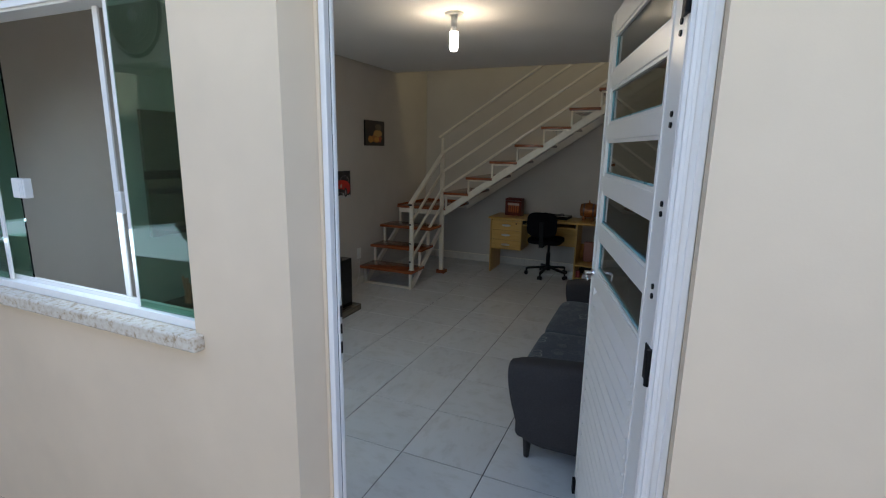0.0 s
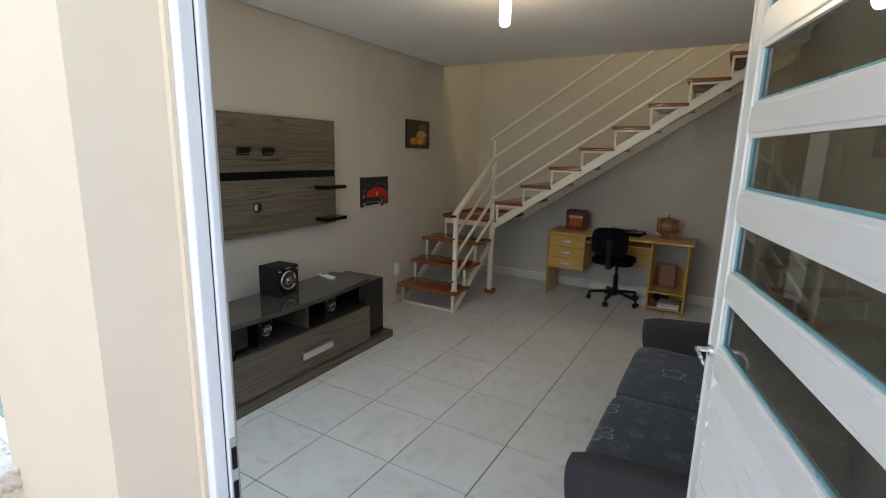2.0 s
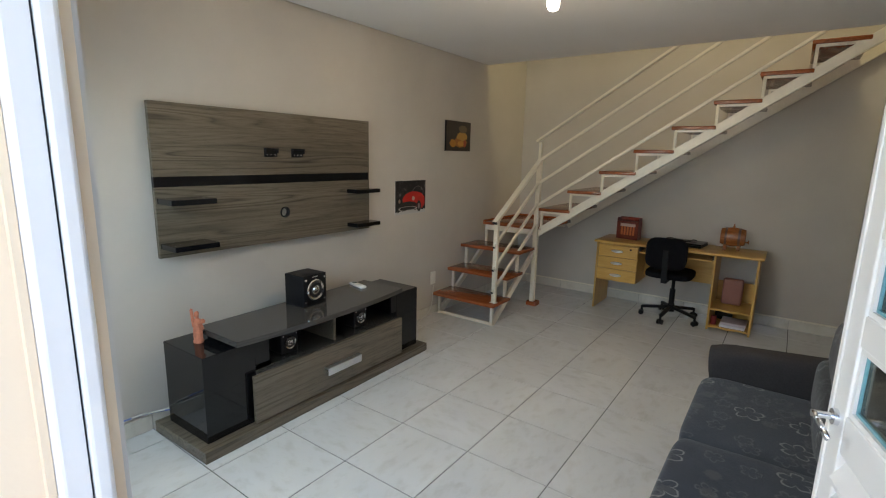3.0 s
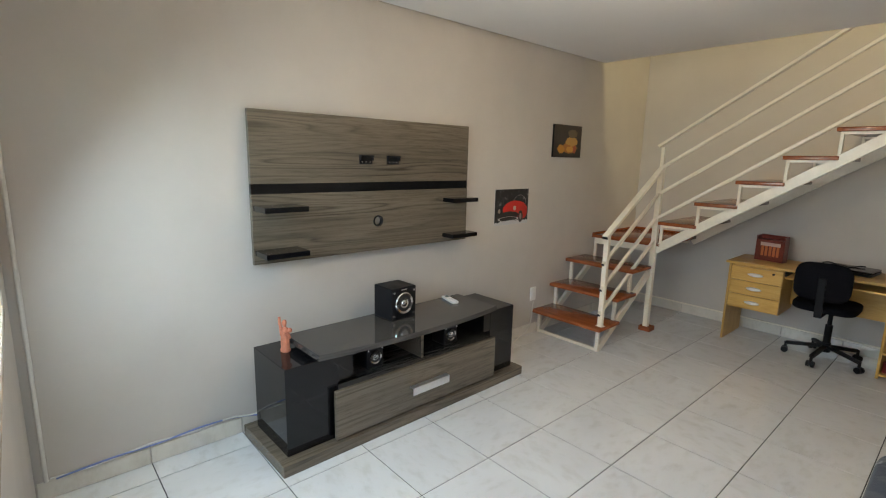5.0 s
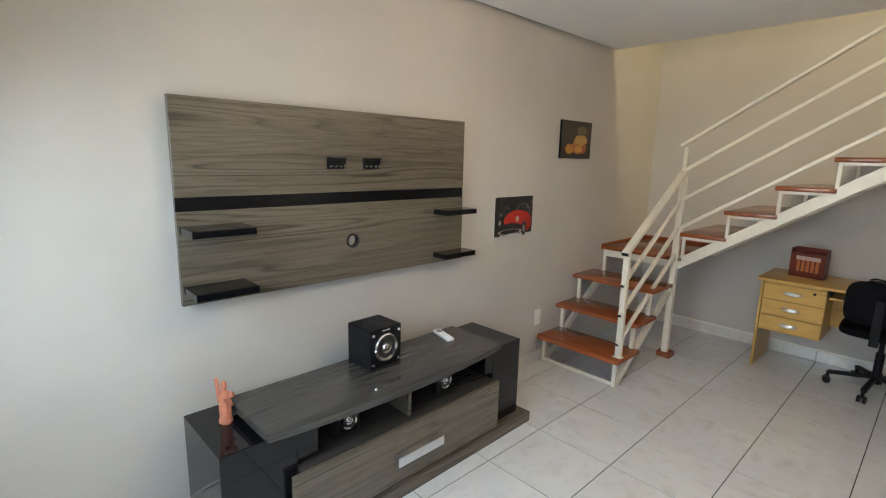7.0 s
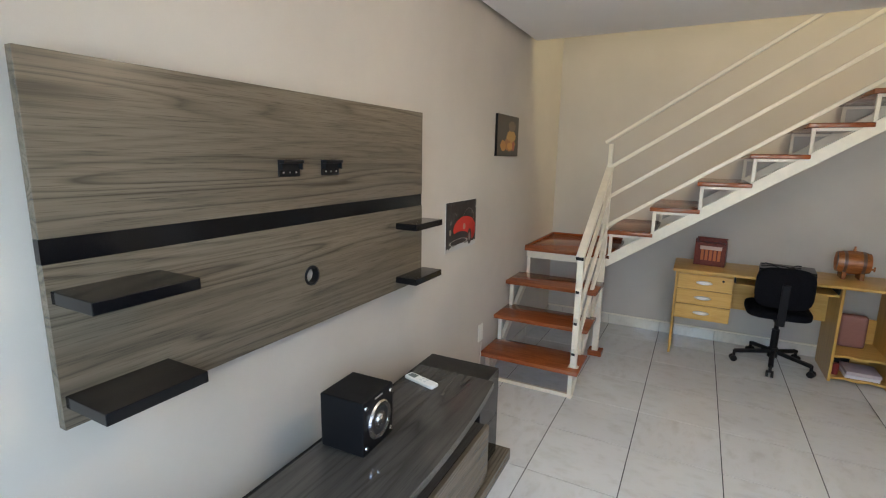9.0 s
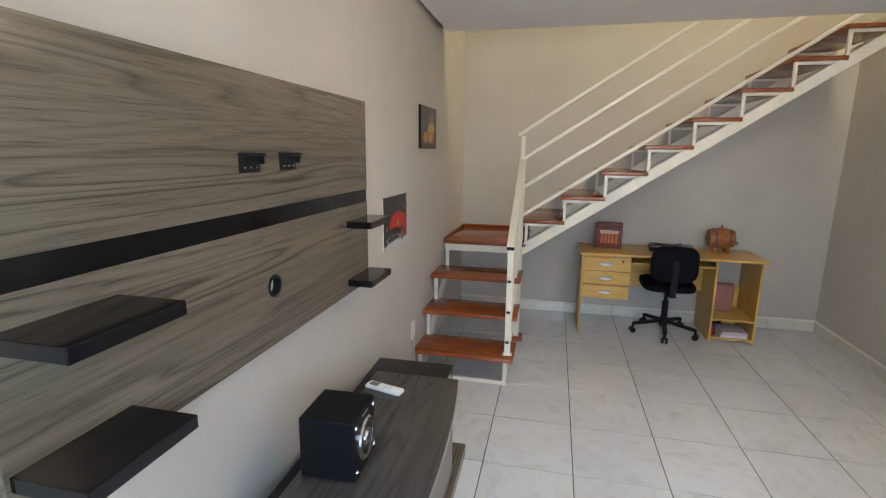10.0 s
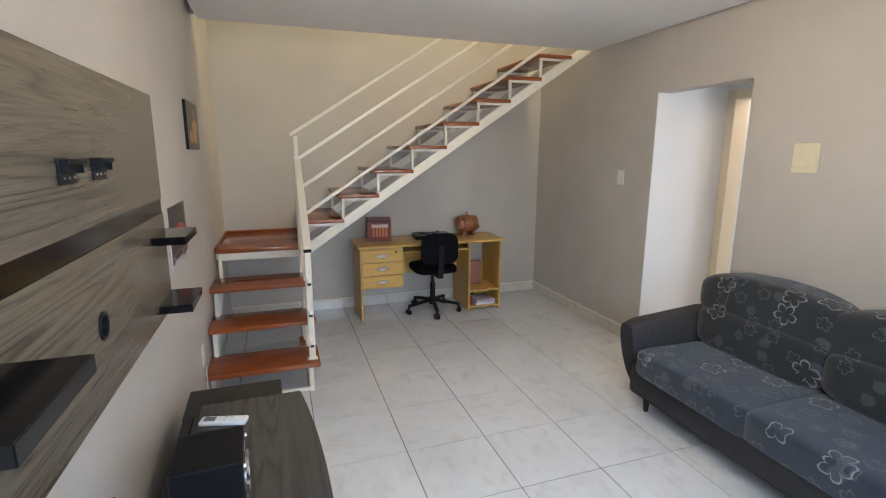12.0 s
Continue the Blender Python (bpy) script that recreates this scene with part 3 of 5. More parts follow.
loop = [[bm.verts.new(ring_m @ Vector((r * math.cos(math.pi * k / 16), r * math.sin(math.pi * k / 16), z))) for k in range(32)] for r, z in ((0.0275, -0.026), (0.0275, 0.003), (0.030, 0.005), (0.036, 0.004), (0.037, 0.0005))]
for r0, r1 in zip(loop, loop[1:]):
    for k in range(32):
        bm.faces.new((r0[k], r0[(k + 1) % 32], r1[(k + 1) % 32], r1[k]))
gr = part("cable_hole", bm, M_BLACK, panel, "black cable grommet", True)
# added disc in wall colour: the wall behind would be too shaded
part("hole_cover", rod(B(), (PX1 - 0.025, HOLE_Y, HOLE_Z), (PX1 - 0.023, HOLE_Y, HOLE_Z), 0.0274, seg=32), M_WALL, gr, "wall-coloured disc standing in for the lit wall behind the cable hole")

# ---- television stand ----
st = thing("television_stand", (0.3, 3.15, 0), "low grey oak and glossy black television stand with one drawer", "tv stand")
st.rotation_euler = (0, 0, radians(1.1))
part("plinth", box(B(), 0.02, 0.535, 2.255, 4.105, 0.0, 0.062, 0.003), M_GREYWOOD, st)
UX, UT, DRAWER_X = 0.472, 0.532, 0.517
BOARD_Z = 0.562
for y0, y1 in ((2.306, 2.60), (3.80, 4.048)):
    part("side_cabinet", box(B(), 0.085, UX, y0, y1, 0.063, UT, 0.003), M_GLOSSBLK, st, "glossy black side cabinet")
for y0, y1 in ((2.60, 2.692), (3.735, 3.80)):
    part("step_panel", box(B(), 0.13, UX - 0.001, y0 + 0.0005, y1, 0.392, UT, 0.002), M_GLOSSBLK, st, "glossy black stepped end of the niche")
part("back_panel", box(B(), 0.09, 0.125, 2.601, 3.799, 0.063, UT), M_SATBLK, st)
# top board with a bowed front, raised on a recessed spacer
n = 24
ya, yb, xb, bow = 2.452, 3.778, 0.165, 0.048
prof = [(xb, ya)] + [(0.545 + bow * (1 - (2 * k / n - 1) ** 2), ya + (yb - ya) * k / n) for k in range(n + 1)] + [(xb, yb)]
bm = prism(B(), prof, BOARD_Z, BOARD_Z + 0.030)
bmesh.ops.bevel(bm, geom=[e for e in bm.edges if abs(e.verts[0].co.z - e.verts[1].co.z) < 1e-4 and e.verts[0].co.z > BOARD_Z + 0.02], offset=0.003, segments=2, affect="EDGES")
part("top_board", bm, M_GREYTOP, st, "glossy grey oak top with a bowed front")
part("spacer", box(B(), 0.18, 0.43, 2.50, 3.76, UT + 0.0005, BOARD_Z - 0.0005, 0.001), M_SATBLK, st)
part("niche_top", box(B(), 0.13, UX - 0.012, 2.6925, 3.7345, UT - 0.014, UT, 0.001), M_SATBLK, st)
part("niche_floor", box(B(), 0.13, DRAWER_X - 0.022, 2.6005, 3.7995, 0.338, 0.353), M_GREYTOP, st)
part("divider", box(B(), 0.13, UX - 0.012, 3.185, 3.203, 0.3535, UT - 0.0145), M_GREYWOOD, st)
dr = part("drawer", box(B(), DRAWER_X - 0.020, DRAWER_X, 2.558, 3.812, 0.072, 0.352, 0.003), M_GREYWOOD, st)
part("drawer_box", box(B(), 0.13, DRAWER_X - 0.0205, 2.603, 3.797, 0.078, 0.330), M_SATBLK, dr)
bm = B()
box(bm, DRAWER_X, DRAWER_X + 0.034, 3.055, 3.345, 0.218, 0.226, 0.001)
box(bm, DRAWER_X + 0.028, DRAWER_X + 0.034, 3.055, 3.345, 0.178, 0.218, 0.001)
part("handle", bm, M_ALU, dr, "flat aluminium drawer pull")
# black strip stands in for the shade in the gap below the drawer
part("drawer_gap", box(B(), 0.13, UX - 0.01, 2.601, 3.799, 0.0625, 0.0715), M_SATBLK, st)

# ---- loudspeakers ----


def speaker(x, y, z, w, d, h, turn, label, big):
    sp = thing("loudspeaker", (x, y, z), label, "speaker", "loudspeakers of the stand")
    R = Matrix.Translation((x, y, z)) @ Matrix.Rotation(radians(turn), 4, "Z")

    def add(name, bm, mat, parent, label="", smooth=False):
        bmesh.ops.transform(bm, matrix=R, verts=bm.verts)
        return part(name, bm, mat, parent, label, smooth)
    add("cabinet", box(B(), -d / 2, d / 2, -w / 2, w / 2, 0, h, 0.006, 3), M_BLACK, sp)
    r = w * 0.36
    zc = h * 0.5
    ax = Matrix.Translation((d / 2, 0, zc)) @ Matrix.Rotation(radians(90), 4, "Y")
    add("surround", lathe(B(), [(r * 0.72, -0.001), (r * 0.74, 0.007), (r * 0.92, 0.010), (r, 0.004), (r, -0.001)], ax, 32), M_CHROME, sp, "chrome driver ring", True)
    add("cone", lathe(B(), [(r * 0.72, 0.005), (r * 0.62, 0.006), (r * 0.48, 0.001), (r * 0.40, 0.0)], ax, 32), plain("dark_speaker_cone", (0.02, 0.02, 0.021), 0.5), sp, "", True)
    add("dust_cap", lathe(B(), [(r * 0.46, 0.001), (r * 0.44, 0.006), (r * 0.30, 0.005), (r * 0.26, 0.010), (r * 0.05, 0.014)], ax, 24), M_CHROME, sp, "silver dust cap", True)
    for sy in (-1, 1):
        for sz in (-1, 1):
            add("bolt", rod(B(), (d / 2 - 0.001, sy * w * 0.40, zc + sz * h * 0.37), (d / 2 + 0.005, sy * w * 0.40, zc + sz * h * 0.37), w * 0.045, w * 0.035), M_CHROME, sp, "", True)
    if big:
        add("badge", box(B(), d / 2 - 0.001, d / 2 + 0.002, -0.022, 0.022, h * 0.92, h * 0.945), M_ALU, sp)
    return sp


TOPZ = BOARD_Z + 0.030
speaker(0.271, 3.125, TOPZ, 0.190, 0.178, 0.198, 2, "black cube loudspeaker with a chrome ringed driver on the stand", True)
speaker(0.338, 2.892, 0.353, 0.118, 0.12, 0.130, 0, "small black loudspeaker in the open niche", False)
speaker(0.338, 3.488, 0.353, 0.118, 0.12, 0.130, 0, "small black loudspeaker in the open niche", False)

rm = thing("remote_control", (0.25, 3.61, TOPZ), "white air conditioner remote control on the stand", "remote control")
Rm = Matrix.Translation((0.25, 3.61, TOPZ)) @ Matrix.Rotation(radians(-14), 4, "Z")
bm = box(B(), -0.085, 0.085, -0.024, 0.024, 0.0, 0.018, 0.007, 3)
bmesh.ops.transform(bm, matrix=Rm, verts=bm.verts)
part("case", bm, plain("white_plastic", (0.78, 0.78, 0.76), 0.35), rm, "", True)
bm = box(B(), -0.070, -0.028, -0.015, 0.015, 0.0178, 0.0188, 0.0004)
bmesh.ops.transform(bm, matrix=Rm, verts=bm.verts)
part("display", bm, plain("grey_display", (0.16, 0.18, 0.17), 0.25), rm, "grey display")
for k in range(2):
    for j in (-1, 1):
        bm = box(B(), 0.0 + k * 0.022, 0.013 + k * 0.022, j * 0.009 - 0.004, j * 0.009 + 0.004, 0.0178, 0.0192, 0.0004)
        bmesh.ops.transform(bm, matrix=Rm, verts=bm.verts)
        part("button", bm, plain("pale_button", (0.55, 0.58, 0.6), 0.5), rm)

# terracotta figurine: a robed block with folded arms and a raised staff-like arm
M_TERRA = plain("terracotta", (0.50, 0.17, 0.095), 0.75, 0, 0.18, 70, 0.3)
FX, FY = 0.255, 2.416
bm = B()
lathe(bm, [(0.031, 0), (0.033, 0.010), (0.028, 0.018), (0.029, 0.034), (0.026, 0.060), (0.024, 0.085), (0.026, 0.108), (0.020, 0.126), (0.010, 0.134), (0.013, 0.142), (0.0155, 0.154), (0.012, 0.167), (0.004, 0.173)], Matrix.Translation((FX, FY, UT)) @ Matrix.Diagonal((1, 0.8, 1, 1)), 20)
bar(bm, (FX - 0.004, FY - 0.016, UT + 0.085), (FX - 0.008, FY - 0.026, UT + 0.192), 0.015, 0.013, 0.004)
bar(bm, (FX + 0.018, FY + 0.014, UT + 0.112), (FX + 0.026, FY - 0.018, UT + 0.105), 0.014, 0.014, 0.004)
bar(bm, (FX + 0.020, FY + 0.018, UT + 0.070), (FX + 0.022, FY + 0.004, UT + 0.112), 0.012, 0.014, 0.004)
bar(bm, (FX + 0.026, FY - 0.006, UT + 0.012), (FX + 0.023, FY - 0.004, UT + 0.090), 0.008, 0.007, 0.003)
bar(bm, (FX + 0.024, FY + 0.010, UT + 0.012), (FX + 0.021, FY + 0.008, UT + 0.085), 0.008, 0.007, 0.003)
lathe(bm, [(0.004, -0.013), (0.011, -0.007), (0.012, 0.003), (0.006, 0.012)], Matrix.Translation((FX + 0.022, FY + 0.018, UT + 0.118)), 10)
for v in bm.verts:
    v.co += Vector((1, 1, 0)) * 0.004 * noise.noise(v.co * 60)
solid("figurine", bm, M_TERRA, "small terracotta figurine standing on the black cabinet", "figurine", smooth=True)

# ---- pictures ----


def picture_burger():
    m = Mat("food_photograph_print", 0.35)
    v = m.coords((1, 1, 1))
    sep = m.t.nodes.new("ShaderNodeSeparateXYZ")
    m.link(v, sep.inputs[0])
    y, z = sep.outputs[1], sep.outputs[2]
    bg = m.ramp(m.math("MULTIPLY_ADD", z, 2.2, m.noise(v, 6, 3)), (0.2, (0.012, 0.006, 0.004)), (0.9, (0.035, 0.024, 0.018)))

    def blob(cy, cz, ry, rz, col, acc, seed):
        dy = m.math("DIVIDE", m.math("SUBTRACT", y, cy), ry)
        dz = m.math("DIVIDE", m.math("SUBTRACT", z, cz), rz)
        d = m.math("ADD", m.math("MULTIPLY", dy, dy), m.math("MULTIPLY", dz, dz))
        d = m.math("MULTIPLY_ADD", m.noise(v, 30 + seed, 3), 0.8, d)
        return m.mix(m.ramp(d, (0.85, (1, 1, 1)), (1.4, (0, 0, 0))), acc, col)
    c = blob(0.03, -0.06, 0.16, 0.06, (0.36, 0.13, 0.02), bg, 0)
    c = blob(0.06, 0.0, 0.13, 0.055, (0.46, 0.25, 0.06), c, 3)
    c = blob(0.04, -0.07, 0.08, 0.035, (0.55, 0.25, 0.04), c, 5)
    c = blob(-0.10, -0.07, 0.07, 0.05, (0.45, 0.19, 0.025), c, 7)
    c = blob(0.11, -0.07, 0.03, 0.05, (0.35, 0.06, 0.02), c, 9)
    c = blob(0.07, 0.07, 0.10, 0.05, (0.13, 0.09, 0.05), c, 11)
    return m.color(c).m


def picture_car():
    m = Mat("red_car_photograph_print", 0.3)
    v = m.coords((1, 1, 1))
    sep = m.t.nodes.new("ShaderNodeSeparateXYZ")
    m.link(v, sep.inputs[0])
    y, z = sep.outputs[1], sep.outputs[2]
    c = m.ramp(m.noise(v, 22, 4), (0.50, (0.006, 0.006, 0.007)), (0.64, (0.030, 0.030, 0.030)), (0.76, (0.30, 0.30, 0.29)))

    def blob(cy, cz, ry, rz, col, acc, wob=0.25, hole=0.0):
        dy = m.math("DIVIDE", m.math("SUBTRACT", y, cy), ry)
        dz = m.math("DIVIDE", m.math("SUBTRACT", z, cz), rz)
        d = m.math("ADD", m.math("MULTIPLY", dy, dy), m.math("MULTIPLY", dz, dz))
        d = m.math("MULTIPLY_ADD", m.noise(v, 28, 3), wob, d)
        stops = [(0.95, (1, 1, 1)), (1.12, (0, 0, 0))]
        if hole:
            stops = [(hole, (0, 0, 0)), (hole + 0.06, (1, 1, 1))] + stops
        return m.mix(m.ramp(d, *stops), acc, col)
    c = blob(0.0, -0.135, 0.5, 0.035, (0.45, 0.45, 0.44), c, 1.2)
    c = blob(0.10, 0.040, 0.085, 0.060, (0.30, 0.29, 0.28), c, 0.3, 0.88)
    c = blob(0.04, -0.02, 0.165, 0.075, (0.50, 0.016, 0.010), c)
    c = blob(0.14, -0.05, 0.065, 0.06, (0.42, 0.014, 0.010), c)
    c = blob(-0.03, -0.07, 0.13, 0.035, (0.012, 0.010, 0.010), c)
    c = blob(0.035, -0.012, 0.020, 0.022, (0.40, 0.34, 0.26), c, 0.3)
    c = blob(-0.155, -0.03, 0.016, 0.020, (0.30, 0.24, 0.18), c, 0.3)
    c = blob(0.115, -0.085, 0.032, 0.052, (0.02, 0.02, 0.02), c, 0.1)
    c = blob(0.115, -0.085, 0.016, 0.030, (0.22, 0.21, 0.20), c, 0.4)
    c = blob(-0.04, -0.100, 0.14, 0.022, (0.45, 0.43, 0.40), c, 0.3, 0.75)
    return m.color(c).m


def picture(yc, zc, w, h, t, mat, label, tilt, edge):
    ob = thing("picture", (0, yc, zc), label, "picture")
    ob.rotation_euler = (radians(tilt), 0, 0)
    for nm, bm, mt in (("backing", box(B(), 0.0, t - 0.0012, -w / 2, w / 2, -h / 2, h / 2, 0.001), edge), ("print", box(B(), t - 0.001, t, -w / 2 + 0.001, w / 2 - 0.001, -h / 2 + 0.001, h / 2 - 0.001), mat)):
        o = new(nm, finish(nm, bm, mt))
        o.parent = ob


picture(5.225, 1.742, 0.425, 0.285, 0.018, picture_burger(), "dark canvas picture of food hanging on the wall", 0, M_BLACK)
picture(4.508, 1.182, 0.42, 0.295, 0.006, picture_car(), "print of a red vintage car hanging on the wall", 0, plain("white_board_edge", (0.6, 0.6, 0.6), 0.6))

# ---- staircase ----
stair = thing("staircase", (0.65, 5.8, 0), "cream steel quarter-turn staircase with varnished red wooden treads", "staircase")
SX = 0.635
STEP1 = [(4.855, 5.185, 0.228), (5.105, 5.43, 0.437), (5.335, 5.67, 0.650)]
for x in (0.035, SX):
    part("stringer", bar(B(), (x, 4.945, 0.012), (x, 5.80, 0.60), 0.030, 0.060), M_STEEL, stair)
    for y, z0, z1 in ((4.940, 0.0, 0.192), (5.175, 0.165, 0.408), (5.405, 0.325, 0.621)):
        part("riser_bar", box(B(), x - 0.014, x + 0.014, y - 0.013, y + 0.013, z0, z1, 0.002), M_STEEL, stair)
part("floor_bar", box(B(), 0.049, SX - 0.014, 4.928, 4.952, 0.004, 0.030, 0.002), M_STEEL, stair)
for y0, y1, z in STEP1:
    part("tread", box(B(), 0.004, SX + 0.058, y0, y1, z - 0.030, z, 0.006, 3), M_CHERRY, stair, "varnished red wooden tread", True)
# quarter landing
LZ = 0.845
part("landing", box(B(), 0.004, 0.70, 5.775, 6.655, LZ - 0.032, LZ, 0.004), M_CHERRY, stair, "varnished red wooden landing board", True)
bm = B()
box(bm, 0.004, 0.022, 5.78, 6.655, LZ, LZ + 0.016, 0.003)
box(bm, 0.022, 0.69, 6.635, 6.655, LZ, LZ + 0.016, 0.003)
part("landing_edge", bm, M_CHERRY, stair)
bm = B()
box(bm, 0.03, 0.620, 5.795, 5.825, LZ - 0.092, LZ - 0.033, 0.002)
part("landing_frame", bm, M_STEEL, stair)
part("landing_frame", box(B(), 0.006, 0.036, 5.826, 6.65, LZ - 0.092, LZ - 0.033, 0.002), M_STEEL, stair)
part("landing_frame", box(B(), 0.036, 0.62, 6.61, 6.65, LZ - 0.092, LZ - 0.033, 0.002), M_STEEL, stair)
part("riser_bar", box(B(), 0.022, 0.048, 5.797, 5.823, 0.55, LZ - 0.092, 0.002), M_STEEL, stair)
# posts
bm = box(B(), 0.622, 0.668, 5.758, 5.804, 0.045, 1.528, 0.003)
box(bm, 0.630, 0.660, 5.766, 5.796, 1.528, 1.705, 0.002)
part("post", bm, M_STEEL, stair)
part("post_foot", box(B(), 0.590, 0.70, 5.746, 5.856, 0, 0.045, 0.006), M_CHERRY, stair, "red wooden post block")
part("newel", box(B(), 0.628, 0.668, 4.926, 4.962, 0.222, 0.985, 0.003), M_STEEL, stair)
part("newel_foot", box(B(), 0.615, 0.681, 4.915, 4.973, 0.2225, 0.229, 0.002), M_STEEL, stair)
for k, (za, zb) in enumerate(((0.992, 1.535), (0.772, 1.315), (0.560, 1.103), (0.350, 0.893))):
    w, h = (0.052, 0.030) if k == 0 else (0.026, 0.026)
    xs = 0.648
    r = part("handrail" if k == 0 else "rail", bar(B(), (xs, 4.905, za - 0.02), (xs, 5.80, zb), w, h, 0.004), M_STEEL, stair)
    d = Vector((0, 0.895, zb - za + 0.02)).normalized()
    p0 = Vector((xs, 4.905, za - 0.02))
    part("end_cap", bar(B(), p0 - d * 0.006, p0 + d * 0.0, w - 0.003, h - 0.003, 0.002), M_BLACK, r, "black plastic end cap")
# long flight
NX, GO, RZ, RI = 0.686, 0.2965, 1.045, 0.199
SL = 0.669
for y in (5.793, 6.615):
    part("stringer", bar(B(), (0.655, y, 0.783), (3.262, y, 0.783 + (3.262 - 0.655) * SL), 0.036, 0.078), M_STEEL, stair)
    for k in range(8):
        xa = NX + GO * k
        zt = RZ + RI * k - 0.030
        zs = 0.785 + (xa - 0.665) * SL + 0.03
        if k:
            part("riser_bar", box(B(), xa - 0.002, xa + 0.020, y - 0.012, y + 0.012, zs, zt, 0.002), M_STEEL, stair)
        else:
            part("riser_bar", box(B(), xa - 0.002, xa + 0.020, y - 0.012, y + 0.012, zs - 0.02, zt, 0.002), M_STEEL, stair)
        part("tread_bearer", box(B(), xa + 0.020, xa + GO + 0.01, y - 0.012, y + 0.012, zt - 0.020, zt, 0.002), M_STEEL, stair)
for k in range(8):
    xa = NX + GO * k
    z = RZ + RI * k
    part("tread", box(B(), xa - 0.025, min(xa + GO + 0.012, ROOM_X - 0.004), 5.765, 6.645, z - 0.0295, z, 0.006, 3), M_CHERRY_Y, stair, "varnished red wooden tread", True)
for k, z in enumerate((1.714, 1.526, 1.295, 1.070)):
    x0 = 0.605 if k == 0 else 0.645
    sl = (0.640, 0.645, 0.658, 0.662)[k]
    w, h = (0.048, 0.024) if k == 0 else (0.026, 0.026)
    y = 5.775
    xe = 3.26
    part("handrail" if k == 0 else "rail", bar(B(), (x0, y, z), (xe, y, z + (xe - x0) * sl), w, h, 0.003), M_STEEL, stair)

# ---- desk ----
desk = thing("desk", (1.9, 6.36, 0), "yellow maple computer desk with three drawers and a side niche", "desk")
DY0, DY1 = 6.125, 6.60
part("desktop", box(B(), 1.150, 2.640, DY0, DY1 + 0.02, 0.709, 0.731, 0.006, 3), M_PINE, desk, "", True)
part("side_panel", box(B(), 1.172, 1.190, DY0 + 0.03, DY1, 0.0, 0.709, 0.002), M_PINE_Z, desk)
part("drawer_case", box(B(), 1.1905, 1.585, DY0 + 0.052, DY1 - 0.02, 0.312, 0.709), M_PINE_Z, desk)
for k in range(3):
    z0 = 0.318 + k * 0.1255
    d = part("drawer", box(B(), 1.193, 1.583, DY0 + 0.032, DY0 + 0.051, z0, z0 + 0.120, 0.002), M_PINE, desk)
    bm = B()
    zc = z0 + 0.062
    bmesh.ops.create_uvsphere(bm, u_segments=24, v_segments=12, radius=1, matrix=Matrix.Translation((1.383, DY0 + 0.030, zc - 0.002)) @ Matrix.Diagonal((0.060, 0.016, 0.016, 1)))
    bmesh.ops.create_uvsphere(bm, u_segments=24, v_segments=10, radius=1, matrix=Matrix.Translation((1.383, DY0 + 0.020, zc - 0.008)) @ Matrix.Diagonal((0.044, 0.010, 0.008, 1)))
    part("handle", bm, M_ALU, d, "silver shell handle", True)
    if k == 2:
        part("lock", rod(B(), (1.515, DY0 + 0.026, zc + 0.028), (1.515, DY0 + 0.033, zc + 0.028), 0.009), M_BLACK, d, "black drawer lock", True)
part("back_panel", box(B(), 1.585, 2.255, DY1 - 0.10, DY1 - 0.085, 0.36, 0.709), M_PINE, desk)
part("keyboard_tray", box(B(), 1.60, 2.245, DY0 + 0.03, DY1 - 0.13, 0.640, 0.655, 0.002), M_PINE, desk)
for x in (1.588, 2.238):
    part("tray_runner", box(B(), x, x + 0.012, DY0 + 0.06, DY1 - 0.13, 0.655, 0.70), M_BLACK, desk)
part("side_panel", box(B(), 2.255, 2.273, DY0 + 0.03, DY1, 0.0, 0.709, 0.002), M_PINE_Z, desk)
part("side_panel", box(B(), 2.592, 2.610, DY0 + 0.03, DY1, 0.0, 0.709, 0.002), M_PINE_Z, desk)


def wavy_board(x0, x1, y0, y1, z0, z1):
    bm = B()
    n = 16
    pts = [(x0 + (x1 - x0) * k / n, y0 + 0.012 - 0.012 * math.cos(4 * math.pi * k / n)) for k in range(n + 1)] + [(x1, y1), (x0, y1)]
    lo = [bm.verts.new((x, y, z0)) for x, y in pts]
    hi = [bm.verts.new((x, y, z1)) for x, y in pts]
    bm.faces.new(hi)
    bm.faces.new(list(reversed(lo)))
    for k in range(len(pts)):
        j = (k + 1) % len(pts)
        bm.faces.new((lo[k], lo[j], hi[j], hi[k]))
    return bm


part("shelf", wavy_board(2.273, 2.592, DY0 + 0.035, DY1 - 0.02, 0.190, 0.206), M_PINE, desk)
part("shelf", wavy_board(2.273, 2.592, DY0 + 0.035, DY1 - 0.02, 0.022, 0.038), M_PINE, desk)
part("niche_back", box(B(), 2.273, 2.592, DY1 - 0.02, DY1 - 0.012, 0.038, 0.40), M_PINE, desk)

# things on and in the desk
M_CHEST = wood("dark_red_stained_wood", (0.07, 0.010, 0.006), (0.14, 0.020, 0.011), (0.19, 0.032, 0.018), 0.3)
bg = thing("gift_box", (1.41, 6.40, 0.731), "dark red gift box with printed bottles standing on the desk", "box")
Rb = Matrix.Translation((1.41, 6.42, 0.731)) @ Matrix.Rotation(radians(-9), 4, "Z")


def at(bm, m):
    bmesh.ops.transform(bm, matrix=m, verts=bm.verts)
    return bm


